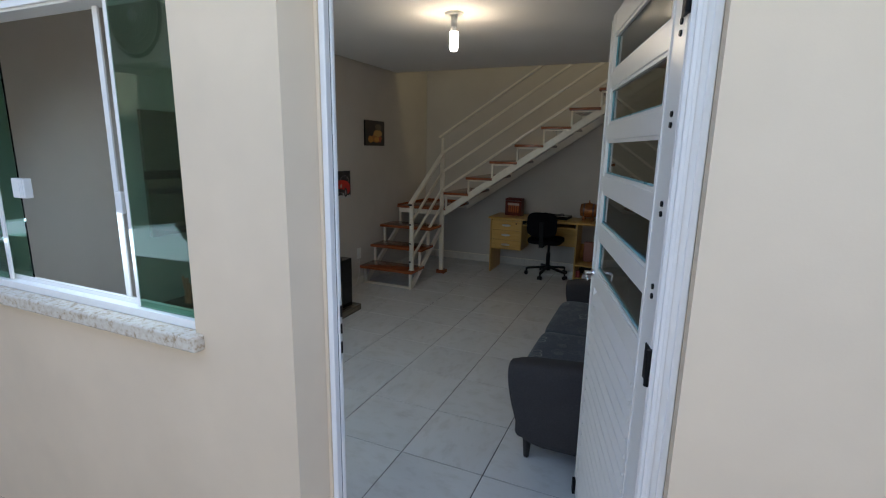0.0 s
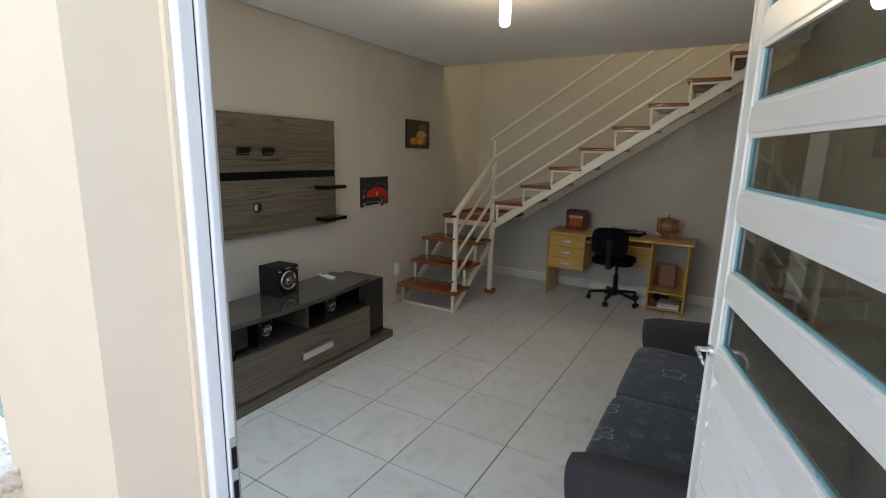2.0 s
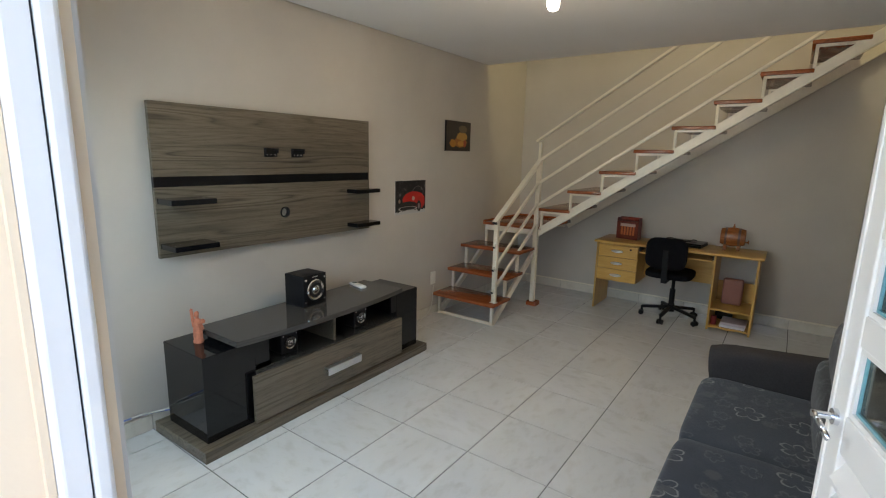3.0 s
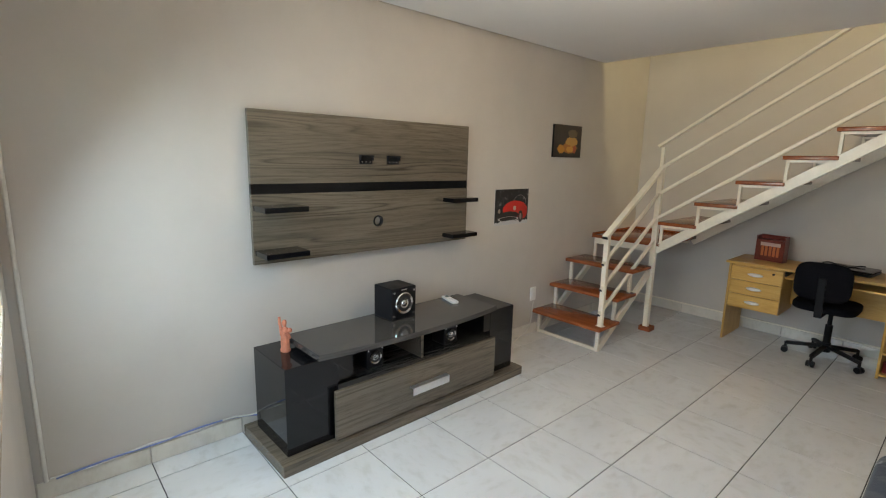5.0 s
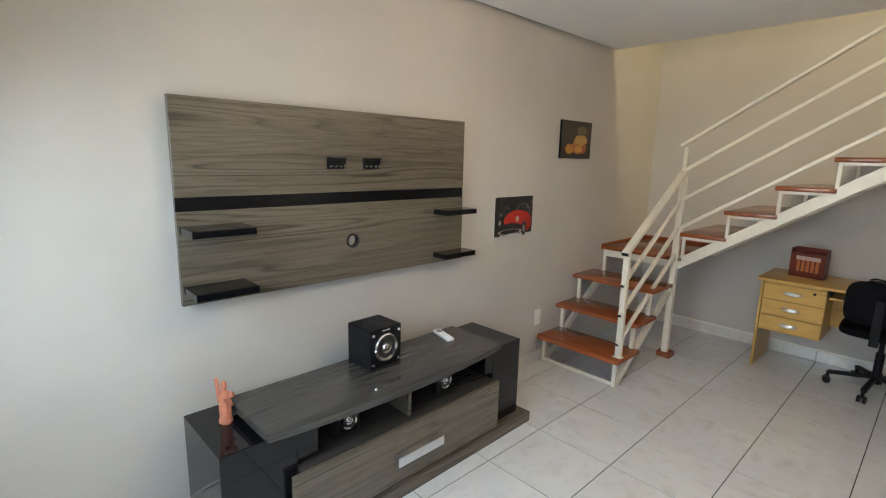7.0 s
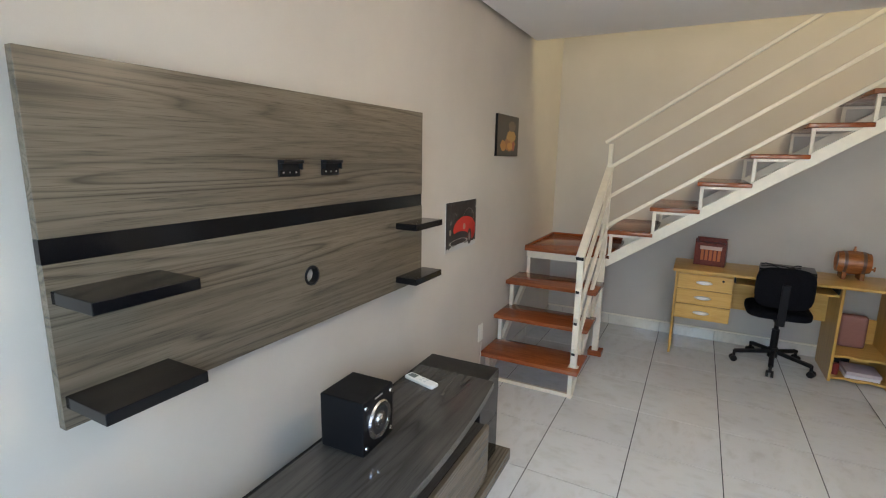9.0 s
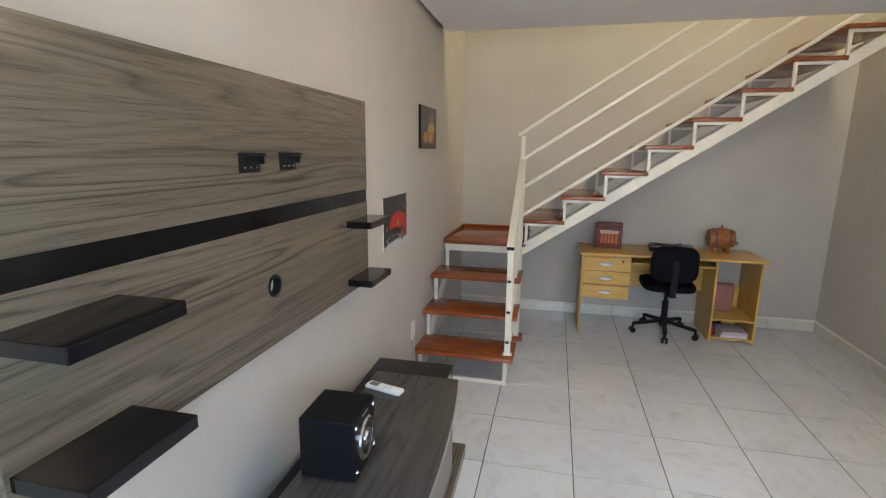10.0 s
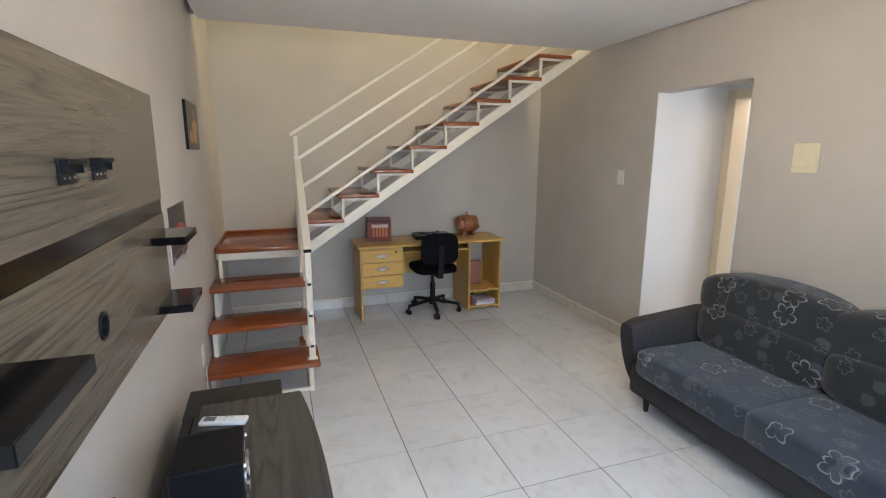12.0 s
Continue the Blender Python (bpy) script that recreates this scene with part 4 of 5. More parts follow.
part("body", at(box(B(), -0.115, 0.115, -0.045, 0.045, 0, 0.19, 0.003), Rb), M_CHEST, bg)
bm = B()
box(bm, -0.113, 0.113, 0.030, 0.045, 0.19, 0.228, 0.003)
box(bm, -0.115, -0.105, -0.045, 0.030, 0.19, 0.222, 0.002)
box(bm, 0.105, 0.115, -0.045, 0.030, 0.19, 0.222, 0.002)
part("lid", at(bm, Rb), M_CHEST, bg)
part("label_band", at(box(B(), -0.075, 0.085, -0.0475, -0.045, 0.135, 0.165), Rb), plain("pale_print", (0.55, 0.42, 0.36), 0.5), bg, "pale printed band")
for k in range(5):
    part("printed_bottle", at(box(B(), -0.066 + k * 0.031, -0.045 + k * 0.031, -0.047, -0.045, 0.045, 0.134, 0.001), Rb), plain("orange_print", (0.50, 0.14, 0.04), 0.4), bg)
lap = thing("laptop", (1.95, 6.42, 0.731), "closed black laptop lying on the desk", "laptop")
Lm = Matrix.Translation((1.95, 6.42, 0.731)) @ Matrix.Rotation(radians(-6), 4, "Z")
part("base", at(box(B(), -0.185, 0.185, -0.130, 0.130, 0.004, 0.026, 0.005, 2), Lm), M_BLACK, lap)
part("lid", at(box(B(), -0.183, 0.183, -0.128, 0.128, 0.028, 0.042, 0.006, 2), Lm), M_SATBLK, lap, "glossy black closed lid")
for x in (-0.16, 0.16):
    for y in (-0.10, 0.10):
        part("rubber_foot", at(rod(B(), (x, y, 0), (x, y, 0.005), 0.010), Lm), M_BLACK, lap)
part("hinge", at(rod(B(), (-0.12, 0.129, 0.027), (0.12, 0.129, 0.027), 0.007), Lm), M_BLACK, lap)
bm = B()
pts = [Vector((1.78 + 0.03 * k, 6.44 + 0.05 * math.sin(k * 0.9), 0.780 + 0.005 * math.sin(k * 1.7))) for k in range(10)]
for a, b in zip(pts, pts[1:]):
    rod(bm, a, b, 0.0045, seg=8)
solid("charger_cable", bm, M_BLACK, "black charger cable coiled on the laptop", "cable", smooth=True)
# barrel
M_BARREL = wood("varnished_barrel_wood", (0.16, 0.05, 0.015), (0.27, 0.09, 0.025), (0.38, 0.14, 0.045), 0.25, (1.5, 14, 14))
bl = thing("mini_barrel", (2.36, 6.47, 0.731), "small varnished wooden barrel on a cradle on the desk", "barrel")
ax = Matrix.Translation((2.255, 6.47, 0.855)) @ Matrix.Rotation(radians(90), 4, "Y")
part("cask", lathe(B(), [(0.066, 0.006), (0.074, 0.0), (0.084, 0.04), (0.090, 0.085), (0.090, 0.115), (0.084, 0.16), (0.074, 0.20), (0.066, 0.194)], ax, 28), M_BARREL, bl, "", True)
for z, r in ((0.045, 0.0865), (0.155, 0.0865)):
    part("hoop", lathe(B(), [(r - 0.003, z - 0.010), (r, z - 0.010), (r, z + 0.010), (r - 0.003, z + 0.010)], ax, 28), plain("dark_barrel_hoop", (0.09, 0.035, 0.015), 0.4), bl, "", True)
for x in (2.30, 2.41):
    part("cradle", box(B(), x - 0.014, x + 0.014, 6.405, 6.535, 0.731, 0.784, 0.004), M_BARREL, bl)
part("bung", lathe(B(), [(0.010, 0.085), (0.010, 0.100), (0.006, 0.106), (0.007, 0.122)], Matrix.Translation((2.355, 6.47, 0.855)), 12), M_BARREL, bl, "", True)
bm = rod(B(), (2.455, 6.455, 0.815), (2.490, 6.455, 0.815), 0.007)
rod(bm, (2.485, 6.455, 0.80), (2.485, 6.455, 0.835), 0.005)
part("tap", bm, M_BARREL, bl, "small wooden tap", True)
# niche contents
solid("folder", box(B(), 2.33, 2.50, 6.40, 6.47, 0.207, 0.46, 0.02, 3), plain("dusty_red_board", (0.26, 0.11, 0.085), 0.6), "dusty red box file standing in the desk niche", "box file")
for k, (dx, c) in enumerate(((0.0, (0.62, 0.60, 0.62)), (0.006, (0.50, 0.42, 0.46)))):
    solid("notebook", box(B(), 2.36 + dx, 2.565 + dx, 6.19, 6.40, 0.0385 + k * 0.026, 0.0635 + k * 0.026, 0.003), plain("book_cover", c, 0.5), "pale book lying in the lower desk niche", "book", group="books in the desk niche")
solid("camera_bag", puff(B(), 2.29, 2.44, 6.42, 6.55, 0.0385, 0.165, 0.5, 14), M_BLACK, "black bag lying in the lower desk niche", "bag", smooth=True)
solid("red_tin", rod(B(), (2.305, 6.24, 0.0385), (2.305, 6.24, 0.12), 0.026), plain("dark_red_tin", (0.20, 0.02, 0.02), 0.4), "small dark red tin in the desk niche", "tin", smooth=True)

# ---- office chair ----
M_FAB = plain("black_chair_fabric", (0.006, 0.006, 0.008), 0.9, 0, 0.3, 120, 0.4, 0.08)
CX, CY = 1.918, 6.285
ch = thing("office_chair", (CX, CY, 0), "black fabric office swivel chair pushed under the desk", "office chair")
for k in range(5):
    a = radians(270 - 8 + 72 * k)
    d = Vector((math.cos(a), math.sin(a), 0))
    tip = Vector((CX, CY, 0.085)) + d * 0.265
    lg = part("leg", bar(B(), Vector((CX, CY, 0.118)) + d * 0.02, tip, 0.036, 0.026, 0.005), M_BLACK, ch)
    bm = B()
    side = Vector((-d.y, d.x, 0))
    for s in (-1, 1):
        c = tip + Vector((0, 0, -0.060)) + side * s * 0.016 + d * 0.004
        rod(bm, c - side * 0.009, c + side * 0.009, 0.025, 0.025, 18)
    rod(bm, tip + Vector((0, 0, -0.05)), tip + Vector((0, 0, 0.008)), 0.011)
    part("castor", bm, M_BLACK, lg, "black twin-wheel castor", True)
bm = rod(B(), (CX, CY, 0.075), (CX, CY, 0.15), 0.036, 0.032)
rod(bm, (CX, CY, 0.15), (CX, CY, 0.30), 0.026, 0.026)
rod(bm, (CX, CY, 0.30), (CX, CY, 0.43), 0.016, 0.016)
part("column", bm, M_BLACK, ch, "", True)
part("mechanism", box(B(), CX - 0.07, CX + 0.07, CY - 0.10, CY + 0.08, 0.415, 0.445, 0.006), M_BLACK, ch)
part("seat", puff(B(), CX - 0.235, CX + 0.185, CY - 0.29, CY + 0.14, 0.440, 0.515, 0.45, 20), M_FAB, ch, "", True)
bm = bar(B(), (CX - 0.03, CY - 0.10, 0.425), (CX - 0.03, CY - 0.345, 0.43), 0.05, 0.014, 0.003)
bar(bm, (CX - 0.03, CY - 0.345, 0.425), (CX - 0.03, CY - 0.375, 0.74), 0.05, 0.014, 0.003)
part("back_bar", bm, M_BLACK, ch)
part("backrest", puff(B(), CX - 0.215, CX + 0.145, CY - 0.365, CY - 0.295, 0.555, 0.850, 0.5, 20), M_FAB, ch, "", True)

# ---- sofa ----


def floral(name, axes, base):
    """Dark fabric with pale outlines of flowers, laid out on the plane of two axes."""
    m = Mat(name, 0.85, 0, 0.2)
    v = m.coords()
    sep = m.t.nodes.new("ShaderNodeSeparateXYZ")
    m.link(v, sep.inputs[0])
    comb = m.t.nodes.new("ShaderNodeCombineXYZ")
    if axes == (0, 1):
        m.link(m.math("SUBTRACT", sep.outputs[0], sep.outputs[2]), comb.inputs[0])
        m.link(sep.outputs[1], comb.inputs[1])
    else:
        m.link(sep.outputs[1], comb.inputs[0])
        m.link(m.math("MULTIPLY_ADD", sep.outputs[0], 0.8, sep.outputs[2]), comb.inputs[1])

    def layer(scale, offset, petals, lo, hi, keep):
        mp = m.t.nodes.new("ShaderNodeMapping")
        mp.inputs["Location"].default_value = (offset, offset * 1.7, 0)
        m.link(comb.outputs[0], mp.inputs["Vector"])
        vor = m.t.nodes.new("ShaderNodeTexVoronoi")
        vor.voronoi_dimensions = "2D"
        vor.inputs["Scale"].default_value = scale
        vor.inputs["Randomness"].default_value = 0.75
        m.link(mp.outputs[0], vor.inputs["Vector"])
        sub = m.t.nodes.new("ShaderNodeVectorMath")
        sub.operation = "SUBTRACT"
        m.link(mp.outputs[0], sub.inputs[0])
        m.link(vor.outputs["Position"], sub.inputs[1])
        s2 = m.t.nodes.new("ShaderNodeSeparateXYZ")
        m.link(sub.outputs[0], s2.inputs[0])
        ang = m.math("ARCTAN2", s2.outputs[1], s2.outputs[0])
        rnd = m.t.nodes.new("ShaderNodeSeparateColor")
        m.link(vor.outputs["Color"], rnd.inputs[0])
        ang = m.math("ADD", ang, m.math("MULTIPLY", rnd.outputs[1], 6.0))
        ln = m.t.nodes.new("ShaderNodeVectorMath")
        ln.operation = "LENGTH"
        m.link(sub.outputs[0], ln.inputs[0])
        pet = m.math("POWER", m.math("ABSOLUTE", m.math("SINE", m.math("MULTIPLY", ang, petals / 2))), 0.6)
        rad = m.math("MULTIPLY_ADD", pet, hi - lo, lo)
        rad = m.math("ADD", rad, m.math("MULTIPLY_ADD", m.noise(v, 38, 2), 0.024, -0.012))
        diff = m.math("ABSOLUTE", m.math("SUBTRACT", ln.outputs["Value"], rad))
        diff = m.math("MULTIPLY_ADD", m.noise(v, 220, 2), 0.003, diff)
        line = m.ramp(m.math("MULTIPLY", diff, 100), (0.36, (1, 1, 1)), (0.72, (0, 0, 0)))
        fill = m.math("LESS_THAN", ln.outputs["Value"], rad)
        on = m.math("GREATER_THAN", rnd.outputs[0], 1 - keep)
        return m.math("MULTIPLY", line, on), m.math("MULTIPLY", fill, on)
    weave = m.noise(v, 400, 2)
    soft = m.noise(v, 9, 4)
    c = m.ramp(m.math("MULTIPLY_ADD", weave, 0.4, m.math("MULTIPLY", soft, 0.6)), (0.3, tuple(k * 0.7 for k in base)), (0.7, tuple(k * 1.3 for k in base)))
    l1, f1 = layer(5.0, 0.0, 5, 0.022, 0.060, 0.50)
    l2, f2 = layer(8.2, 3.1, 5, 0.014, 0.036, 0.60)
    l3, f3 = layer(7.5, 7.7, 9, 0.024, 0.031, 0.45)
    c = m.mix(m.math("MULTIPLY", f3, 0.55), c, (0.085, 0.092, 0.098))
    c = m.mix(m.math("MULTIPLY", l2, 0.45), c, (0.14, 0.15, 0.16))
    c = m.mix(m.math("MULTIPLY", l1, 0.8), c, (0.27, 0.275, 0.275))
    m.color(c)
    m.b.inputs["Sheen Weight"].default_value = 0.25
    return m.bump(weave, 0.5, 0.002).m


M_SOFA = plain("dark_slate_upholstery", (0.046, 0.043, 0.045), 0.88, 0, 0.14, 160, 0.15, 0.2)
# seat base is bluer and lighter: skylight from above put into its colour
M_FLOR_XY = floral("dark_floral_upholstery_seat_skylit", (0, 1), (0.029, 0.038, 0.054))
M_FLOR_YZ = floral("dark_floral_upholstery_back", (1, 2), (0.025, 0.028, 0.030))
SY0, SY1 = 2.375, 4.20
sofa = thing("sofa", (2.85, 3.24, 0), "dark slate two-seat sofa with pale flower outlines on its cushions", "sofa")
part("base", box(B(), 2.525, 3.22, SY0 + 0.10, SY1 - 0.10, 0.10, 0.30, 0.035, 4), M_SOFA, sofa, "", True)


def arm_mesh(y0, y1):
    """A flared arm: thick at the top, tapering to the foot, sloping up to the back."""
    bm = B()
    rows = []
    n = 14
    for i, x in enumerate(np.linspace(2.50, 3.20, n)):
        u = i / (n - 1)
        zt = 0.560 + 0.055 * u
        zb = 0.115
        ring = []
        m2 = 36
        for j in range(m2):
            a = 2 * math.pi * j / m2
            cy = math.copysign(abs(math.cos(a)) ** 0.45, math.cos(a))
            cz = math.copysign(abs(math.sin(a)) ** 0.45, math.sin(a))
            z = (zt + zb) / 2 + cz * (zt - zb) / 2
            t = (z - zb) / (zt - zb)
            wide = 0.72 + 0.28 * t
            y = (y0 + y1) / 2 + cy * (y1 - y0) / 2 * wide
            front = (0.095 * (1 - t) ** 2) * (1 - u)
            rim = 0.055 if i in (0, n - 1) else (0.018 if i in (1, n - 2) else 0)
            y = (y0 + y1) / 2 + (y - (y0 + y1) / 2) * (1 - rim * 4)
            z = (zt + zb) / 2 + (z - (zt + zb) / 2) * (1 - rim * 1.4)
            ring.append(bm.verts.new((x + front, y, z)))
        rows.append(ring)
    for r0, r1 in zip(rows, rows[1:]):
        for j in range(len(r0)):
            k = (j + 1) % len(r0)
            bm.faces.new((r0[j], r0[k], r1[k], r1[j]))
    bm.faces.new(rows[0])
    bm.faces.new(list(reversed(rows[-1])))
    return bm


for y0, y1 in ((SY0, SY0 + 0.16), (SY1 - 0.16, SY1)):
    part("arm", arm_mesh(y0, y1), M_SOFA, sofa, "", True)
mid = (SY0 + SY1) / 2
for y0, y1 in ((SY0 + 0.15, mid), (mid, SY1 - 0.15)):
    part("seat_cushion", puff(B(), 2.488, 3.10, y0 - (0.03 if y0 == mid else 0), y1 + (0.03 if y1 == mid else 0), 0.25, 0.415, 0.22, 30, 0.007), M_FLOR_XY, sofa, "floral seat cushion", True)
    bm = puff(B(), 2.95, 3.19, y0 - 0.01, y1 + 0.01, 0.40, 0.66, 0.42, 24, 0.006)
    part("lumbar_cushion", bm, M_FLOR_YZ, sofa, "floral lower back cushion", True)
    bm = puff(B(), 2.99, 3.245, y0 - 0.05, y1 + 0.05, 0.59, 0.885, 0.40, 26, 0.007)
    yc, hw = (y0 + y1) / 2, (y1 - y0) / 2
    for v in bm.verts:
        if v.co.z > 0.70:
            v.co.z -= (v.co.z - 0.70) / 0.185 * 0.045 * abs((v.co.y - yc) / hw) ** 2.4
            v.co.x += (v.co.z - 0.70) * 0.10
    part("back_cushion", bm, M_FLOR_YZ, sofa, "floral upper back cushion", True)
part("back_frame", box(B(), 3.10, 3.255, SY0 + 0.10, SY1 - 0.10, 0.10, 0.80, 0.03, 3), M_SOFA, sofa, "", True)
for x in (2.595, 3.16):
    for y in (SY0 + 0.12, SY1 - 0.20):
        part("leg", lathe(B(), [(0.013, 0), (0.015, 0.005), (0.024, 0.115), (0.022, 0.12)], Matrix.Translation((x, y, 0)), 16), plain("dark_sofa_leg", (0.012, 0.009, 0.008), 0.4), sofa, "dark tapered wooden leg", True)

# ---- ceiling lamp ----
cl = thing("ceiling_lamp", (1.73, 3.46, CEIL), "bare glowing bulb in a white ceiling socket", "ceiling lamp")
C0 = Matrix.Translation((1.73, 3.46, CEIL))
M_PORC = plain("white_socket_plastic", (0.75, 0.73, 0.68), 0.4)
part("base_plate", lathe(B(), [(0.060, -0.014), (0.066, -0.005), (0.066, -0.0005)], C0, 28), M_PORC, cl, "", True)
part("socket", lathe(B(), [(0.020, -0.085), (0.022, -0.075), (0.024, -0.02), (0.032, -0.014)], C0, 24), M_PORC, cl, "", True)
part("bulb_collar", lathe(B(), [(0.029, -0.122), (0.029, -0.112), (0.021, -0.086)], C0, 24), M_PORC, cl, "white plastic bulb collar", True)
mb = bpy.data.materials.new("glowing_bulb_glass")
mb.use_nodes = True
pb = mb.node_tree.nodes["Principled BSDF"]
pb.inputs["Emission Color"].default_value = (1.0, 0.92, 0.78, 1)
pb.inputs["Emission Strength"].default_value = 8
bulb = part("bulb", lathe(B(), [(0.006, -0.246), (0.022, -0.240), (0.029, -0.222), (0.029, -0.1225)], C0, 24), mb, cl, "glowing tubular bulb", True)
bulb.visible_shadow = False

# ---- wall fittings ----
M_SOCKET = plain("ivory_switch_plastic", (0.72, 0.70, 0.64), 0.4)
M_CREAMBOX = plain("cream_box_plastic", (0.68, 0.62, 0.44), 0.45)
o = thing("wall_outlet", (0, 4.862, 0.37), "white wall outlet beside the staircase", "outlet")
part("plate", box(B(), 0.0, 0.009, 4.824, 4.900, 0.310, 0.435, 0.004), M_SOCKET, o)
part("socket_face", box(B(), 0.009, 0.012, 4.842, 4.882, 0.345, 0.400, 0.002), M_SOCKET, o)
o = thing("light_switch", (ROOM_X, 5.245, 1.38), "white light switch beside the doorway", "switch")
part("plate", box(B(), ROOM_X - 0.009, ROOM_X, 5.205, 5.285, 1.320, 1.440, 0.004), M_SOCKET, o)
part("rocker", box(B(), ROOM_X - 0.013, ROOM_X - 0.009, 5.230, 5.260, 1.350, 1.410, 0.002), M_SOCKET, o)
o = thing("breaker_box", (ROOM_X, 3.715, 1.56), "cream plastic breaker box cover on the wall", "breaker box")
part("case", box(B(), ROOM_X - 0.012, ROOM_X, 3.645, 3.790, 1.480, 1.645, 0.004), M_CREAMBOX, o)
part("cover", box(B(), ROOM_X - 0.017, ROOM_X - 0.012, 3.652, 3.783, 1.516, 1.618, 0.002), M_CREAMBOX, o)

# ---- passage door ----
pd = thing("door_2", (PX, 4.45, 0), "cream wooden door frame round an open doorway in the passage", "door")
pd["kind"] = "structure"
part("frame", box(B(), PX - 0.015, PX + 0.13, 4.815, 4.888, 0, 2.08, 0.003), M_CREAM, pd)
part("frame", box(B(), PX - 0.015, PX + 0.13, 4.102, 4.173, 0, 2.08, 0.003), M_CREAM, pd)
part("frame", box(B(), PX - 0.015, PX + 0.13, 4.173, 4.815, 2.005, 2.08, 0.003), M_CREAM, pd)


# made-up annex block, placed so the window glass reflects the air conditioner
solid("wall_annex", box(B(), -2.999, -0.15, -2.199, -0.82, -0.2, 3.0), paint("olive_beige_stub_paint", (0.42, 0.41, 0.33)), "olive beige wall block added in the courtyard to carry the air conditioner", "wall", "structure")

# ---- air conditioner outside ----
ac = thing("air_conditioner", (-0.75, -0.66, 2.14), "white outdoor air conditioner unit on the courtyard wall", "air conditioner")
part("casing", box(B(), -1.16, -0.36, -0.80, -0.50, 2.20, 2.88, 0.02, 3), M_ENAMEL, ac)
for x in (-1.05, -0.45):
    part("bracket", box(B(), x - 0.02, x + 0.02, -0.82, -0.46, 2.155, 2.198, 0.003), M_ENAMEL, ac)
AX = Matrix.Translation((-0.73, -0.499, 2.545)) @ Matrix.Rotation(radians(-90), 4, "X")
part("grille", lathe(B(), [(0.02, 0.004), (0.07, 0.010), (0.29, 0.012), (0.31, 0.0)], AX, 36), plain("grey_fan_grille", (0.12, 0.12, 0.12), 0.5), ac, "grey round fan grille", True)
for r in (0.10, 0.145, 0.19, 0.235, 0.28):
    part("grille_ring", lathe(B(), [(r - 0.004, 0.012), (r - 0.004, 0.018), (r + 0.004, 0.018), (r + 0.004, 0.012)], AX, 36), M_ENAMEL, ac, "", True)
part("hub", lathe(B(), [(0.05, 0.010), (0.05, 0.024), (0.03, 0.028)], AX, 24), M_ENAMEL, ac, "", True)

# ---- cables along the skirting ----


def cable(name, pts, r, mat, label):
    cu = bpy.data.curves.new(name, "CURVE")
    cu.dimensions = "3D"
    cu.bevel_depth, cu.bevel_resolution = r, 2
    sp = cu.splines.new("BEZIER")
    sp.bezier_points.add(len(pts) - 1)
    for b, p in zip(sp.bezier_points, pts):
        b.co = p
        b.handle_left_type = b.handle_right_type = "AUTO"
    cu.materials.append(mat)
    return tagged(new(name, cu), label, "cable")


M_CBL_W = plain("white_cable", (0.62, 0.60, 0.55), 0.5)
M_CBL_B = plain("blue_cable", (0.16, 0.22, 0.48), 0.5)
cable("white_cable", [(0.014, 1.40, 0.100), (0.018, 1.58, 0.094), (0.016, 1.8, 0.116), (0.014, 2.0, 0.104), (0.016, 2.18, 0.116), (0.05, 2.30, 0.112)], 0.0045, M_CBL_W, "white cable lying along the skirting")
cable("blue_cable", [(0.018, 1.42, 0.094), (0.020, 1.62, 0.108), (0.018, 1.82, 0.106), (0.016, 2.05, 0.118), (0.018, 2.22, 0.110), (0.06, 2.33, 0.105)], 0.0045, M_CBL_B, "blue cable lying along the skirting")
cable("floor_cable", [(0.03, 4.06, 0.020), (0.05, 4.20, 0.006), (0.12, 4.34, 0.006), (0.09, 4.50, 0.006), (0.03, 4.66, 0.008), (0.018, 4.80, 0.06), (0.014, 4.862, 0.30)], 0.004, M_CBL_W, "white cable lying on the floor below the outlet")
cable("white_conduit", [(0.030, 1.385, 0.10), (0.030, 1.385, 1.2), (0.030, 1.385, CEIL)], 0.009, M_CBL_W, "white conduit running up the wall corner")

# ---- cable duct over the skirting ----
duct = thing("cable_duct", (ROOM_X - 0.012, ROOM_Y1 - 0.012, 0.095), "cream cable duct running along the top of the skirting", "cable duct")
part("run", box(B(), 0.005, ROOM_X - 0.004, ROOM_Y1 - 0.016, ROOM_Y1 - 0.001, 0.094, 0.110, 0.003), M_STEEL, duct)
part("run", box(B(), ROOM_X - 0.016, ROOM_X - 0.001, DW_Y1 + 0.02, ROOM_Y1 - 0.017, 0.094, 0.110, 0.003), M_STEEL, duct)

# ---- skirting and floor tiles ----
GX, GY, PITCH, JOINT = 1.526, 4.072, 0.455, 0.005
skirt_h = 0.092


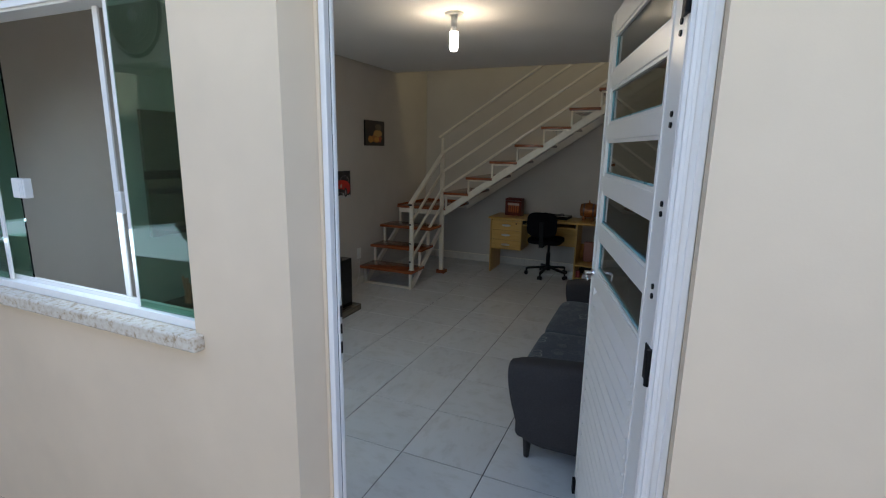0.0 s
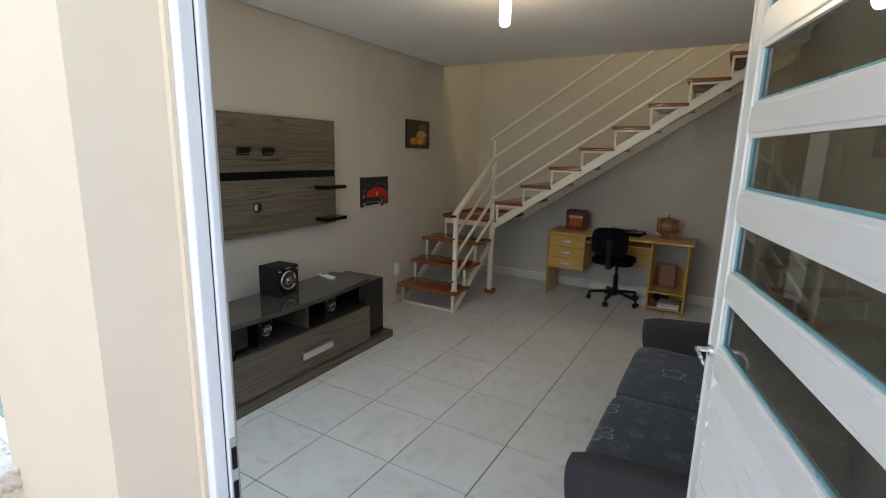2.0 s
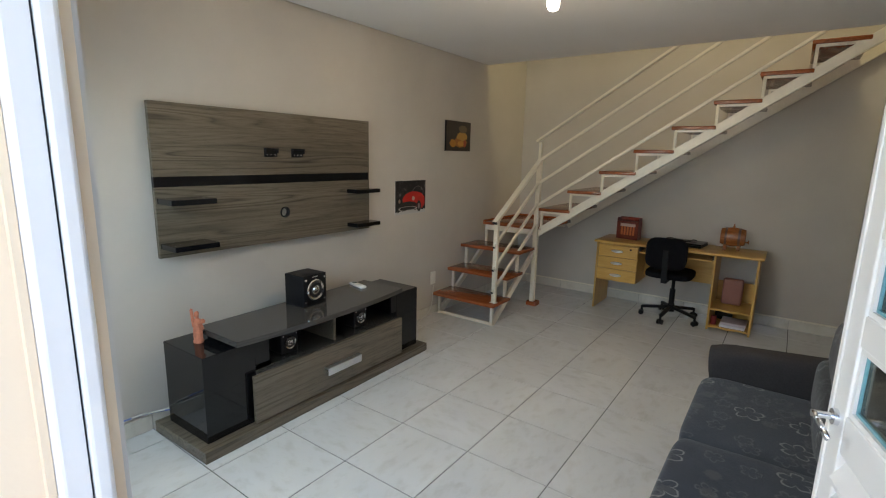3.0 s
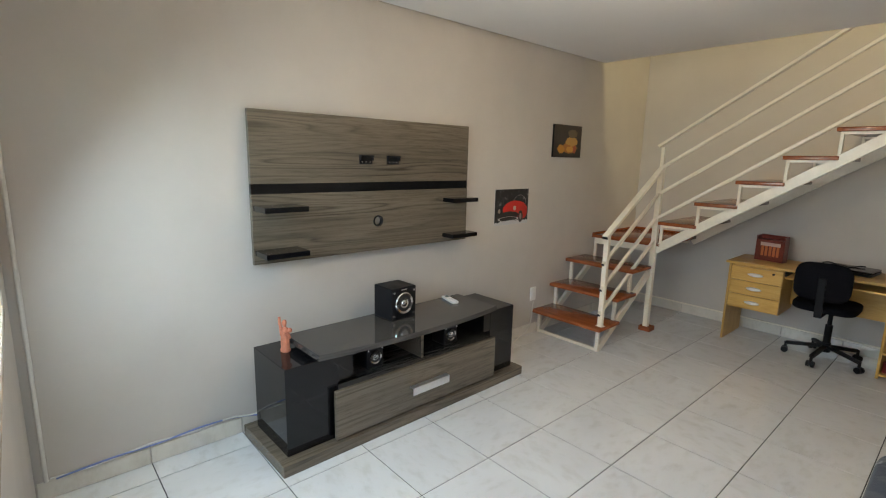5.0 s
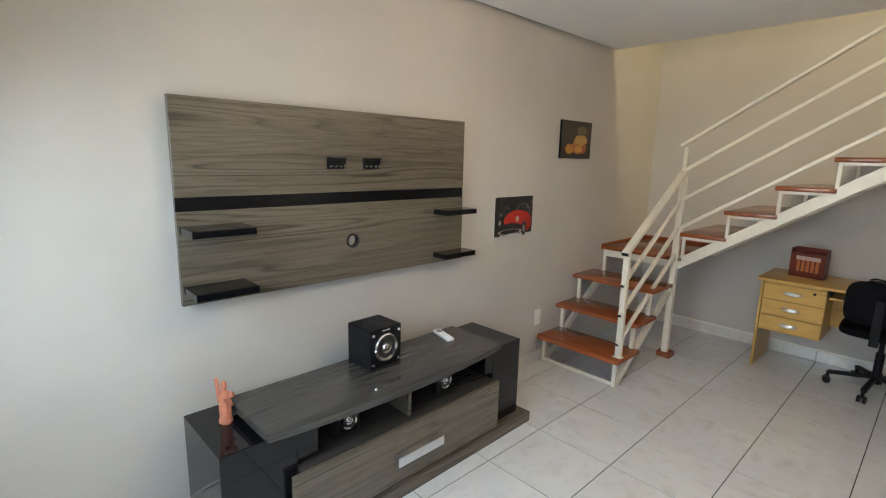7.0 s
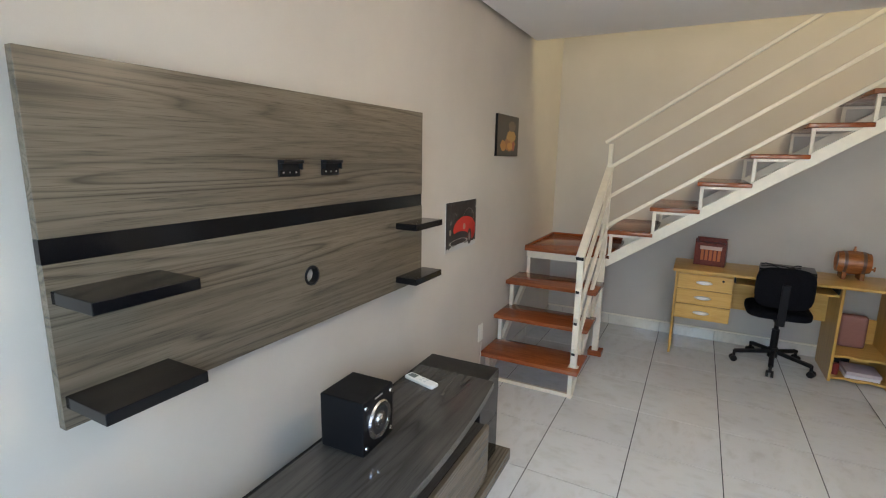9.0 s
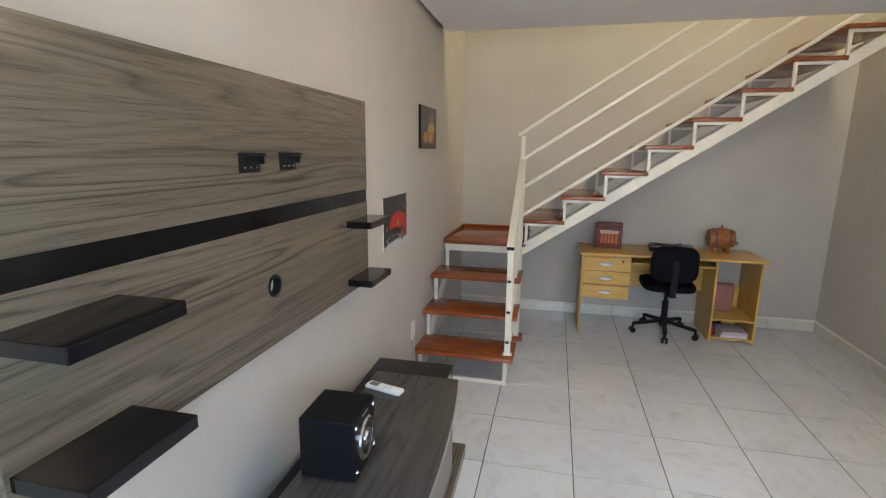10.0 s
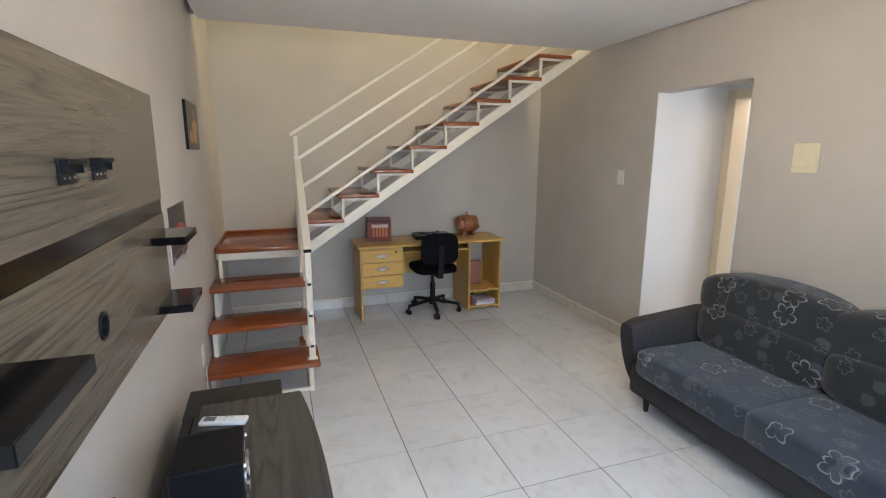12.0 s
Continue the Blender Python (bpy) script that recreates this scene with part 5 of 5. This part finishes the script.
def skirt_piece(x0, x1, y0, y1, parent):
    o = new("skirting_tile", finish("skirting_tile", box(B(), x0, x1, y0, y1, 0.002, skirt_h, 0.002, 1), M_SKIRT))
    o.parent = parent


sk = tagged(new("baseboard"), "white marbled tile skirting along the walls", "baseboard", "", "structure")
y = GY - PITCH * 6
while y < ROOM_Y1:
    a, b = max(y, ROOM_Y0 + 0.01), min(y + PITCH - 0.006, ROOM_Y1 - 0.012)
    if b - a > 0.03:
        skirt_piece(0.0005, 0.011, a, b, sk)
        if not (a < DW_Y1 and b > DW_Y0):
            skirt_piece(ROOM_X - 0.011, ROOM_X - 0.0005, a, b, sk)
        elif b > DW_Y1 + 0.05:
            skirt_piece(ROOM_X - 0.011, ROOM_X - 0.0005, DW_Y1 + 0.004, b, sk)
        elif a < DW_Y0 - 0.05:
            skirt_piece(ROOM_X - 0.011, ROOM_X - 0.0005, a, DW_Y0 - 0.004, sk)
    y += PITCH
x = GX - PITCH * 4
while x < ROOM_X:
    a, b = max(x, 0.012), min(x + PITCH - 0.006, ROOM_X - 0.012)
    if b - a > 0.03:
        skirt_piece(a, b, ROOM_Y1 - 0.011, ROOM_Y1 - 0.0005, sk)
    x += PITCH

tile_meshes = {}
for i in range(-4, 5):
    for j in range(-6, 7):
        x0, x1 = max(GX + i * PITCH + JOINT / 2, 0.0), min(GX + (i + 1) * PITCH - JOINT / 2, ROOM_X)
        y0, y1 = max(GY + j * PITCH + JOINT / 2, ROOM_Y0), min(GY + (j + 1) * PITCH - JOINT / 2, ROOM_Y1)
        if x1 - x0 < 0.03 or y1 - y0 < 0.03:
            continue
        w, h = round(x1 - x0, 4), round(y1 - y0, 4)
        if (w, h) not in tile_meshes:
            tile_meshes[w, h] = finish("floor_tile", box(B(), -w / 2, w / 2, -h / 2, h / 2, -0.0035, 0.0, 0.0006, 1), M_TILE)
        o = new("floor_tile", tile_meshes[w, h])
        o.location = ((x0 + x1) / 2, (y0 + y1) / 2, random.uniform(-0.00012, 0.00012))
        o.parent = sub
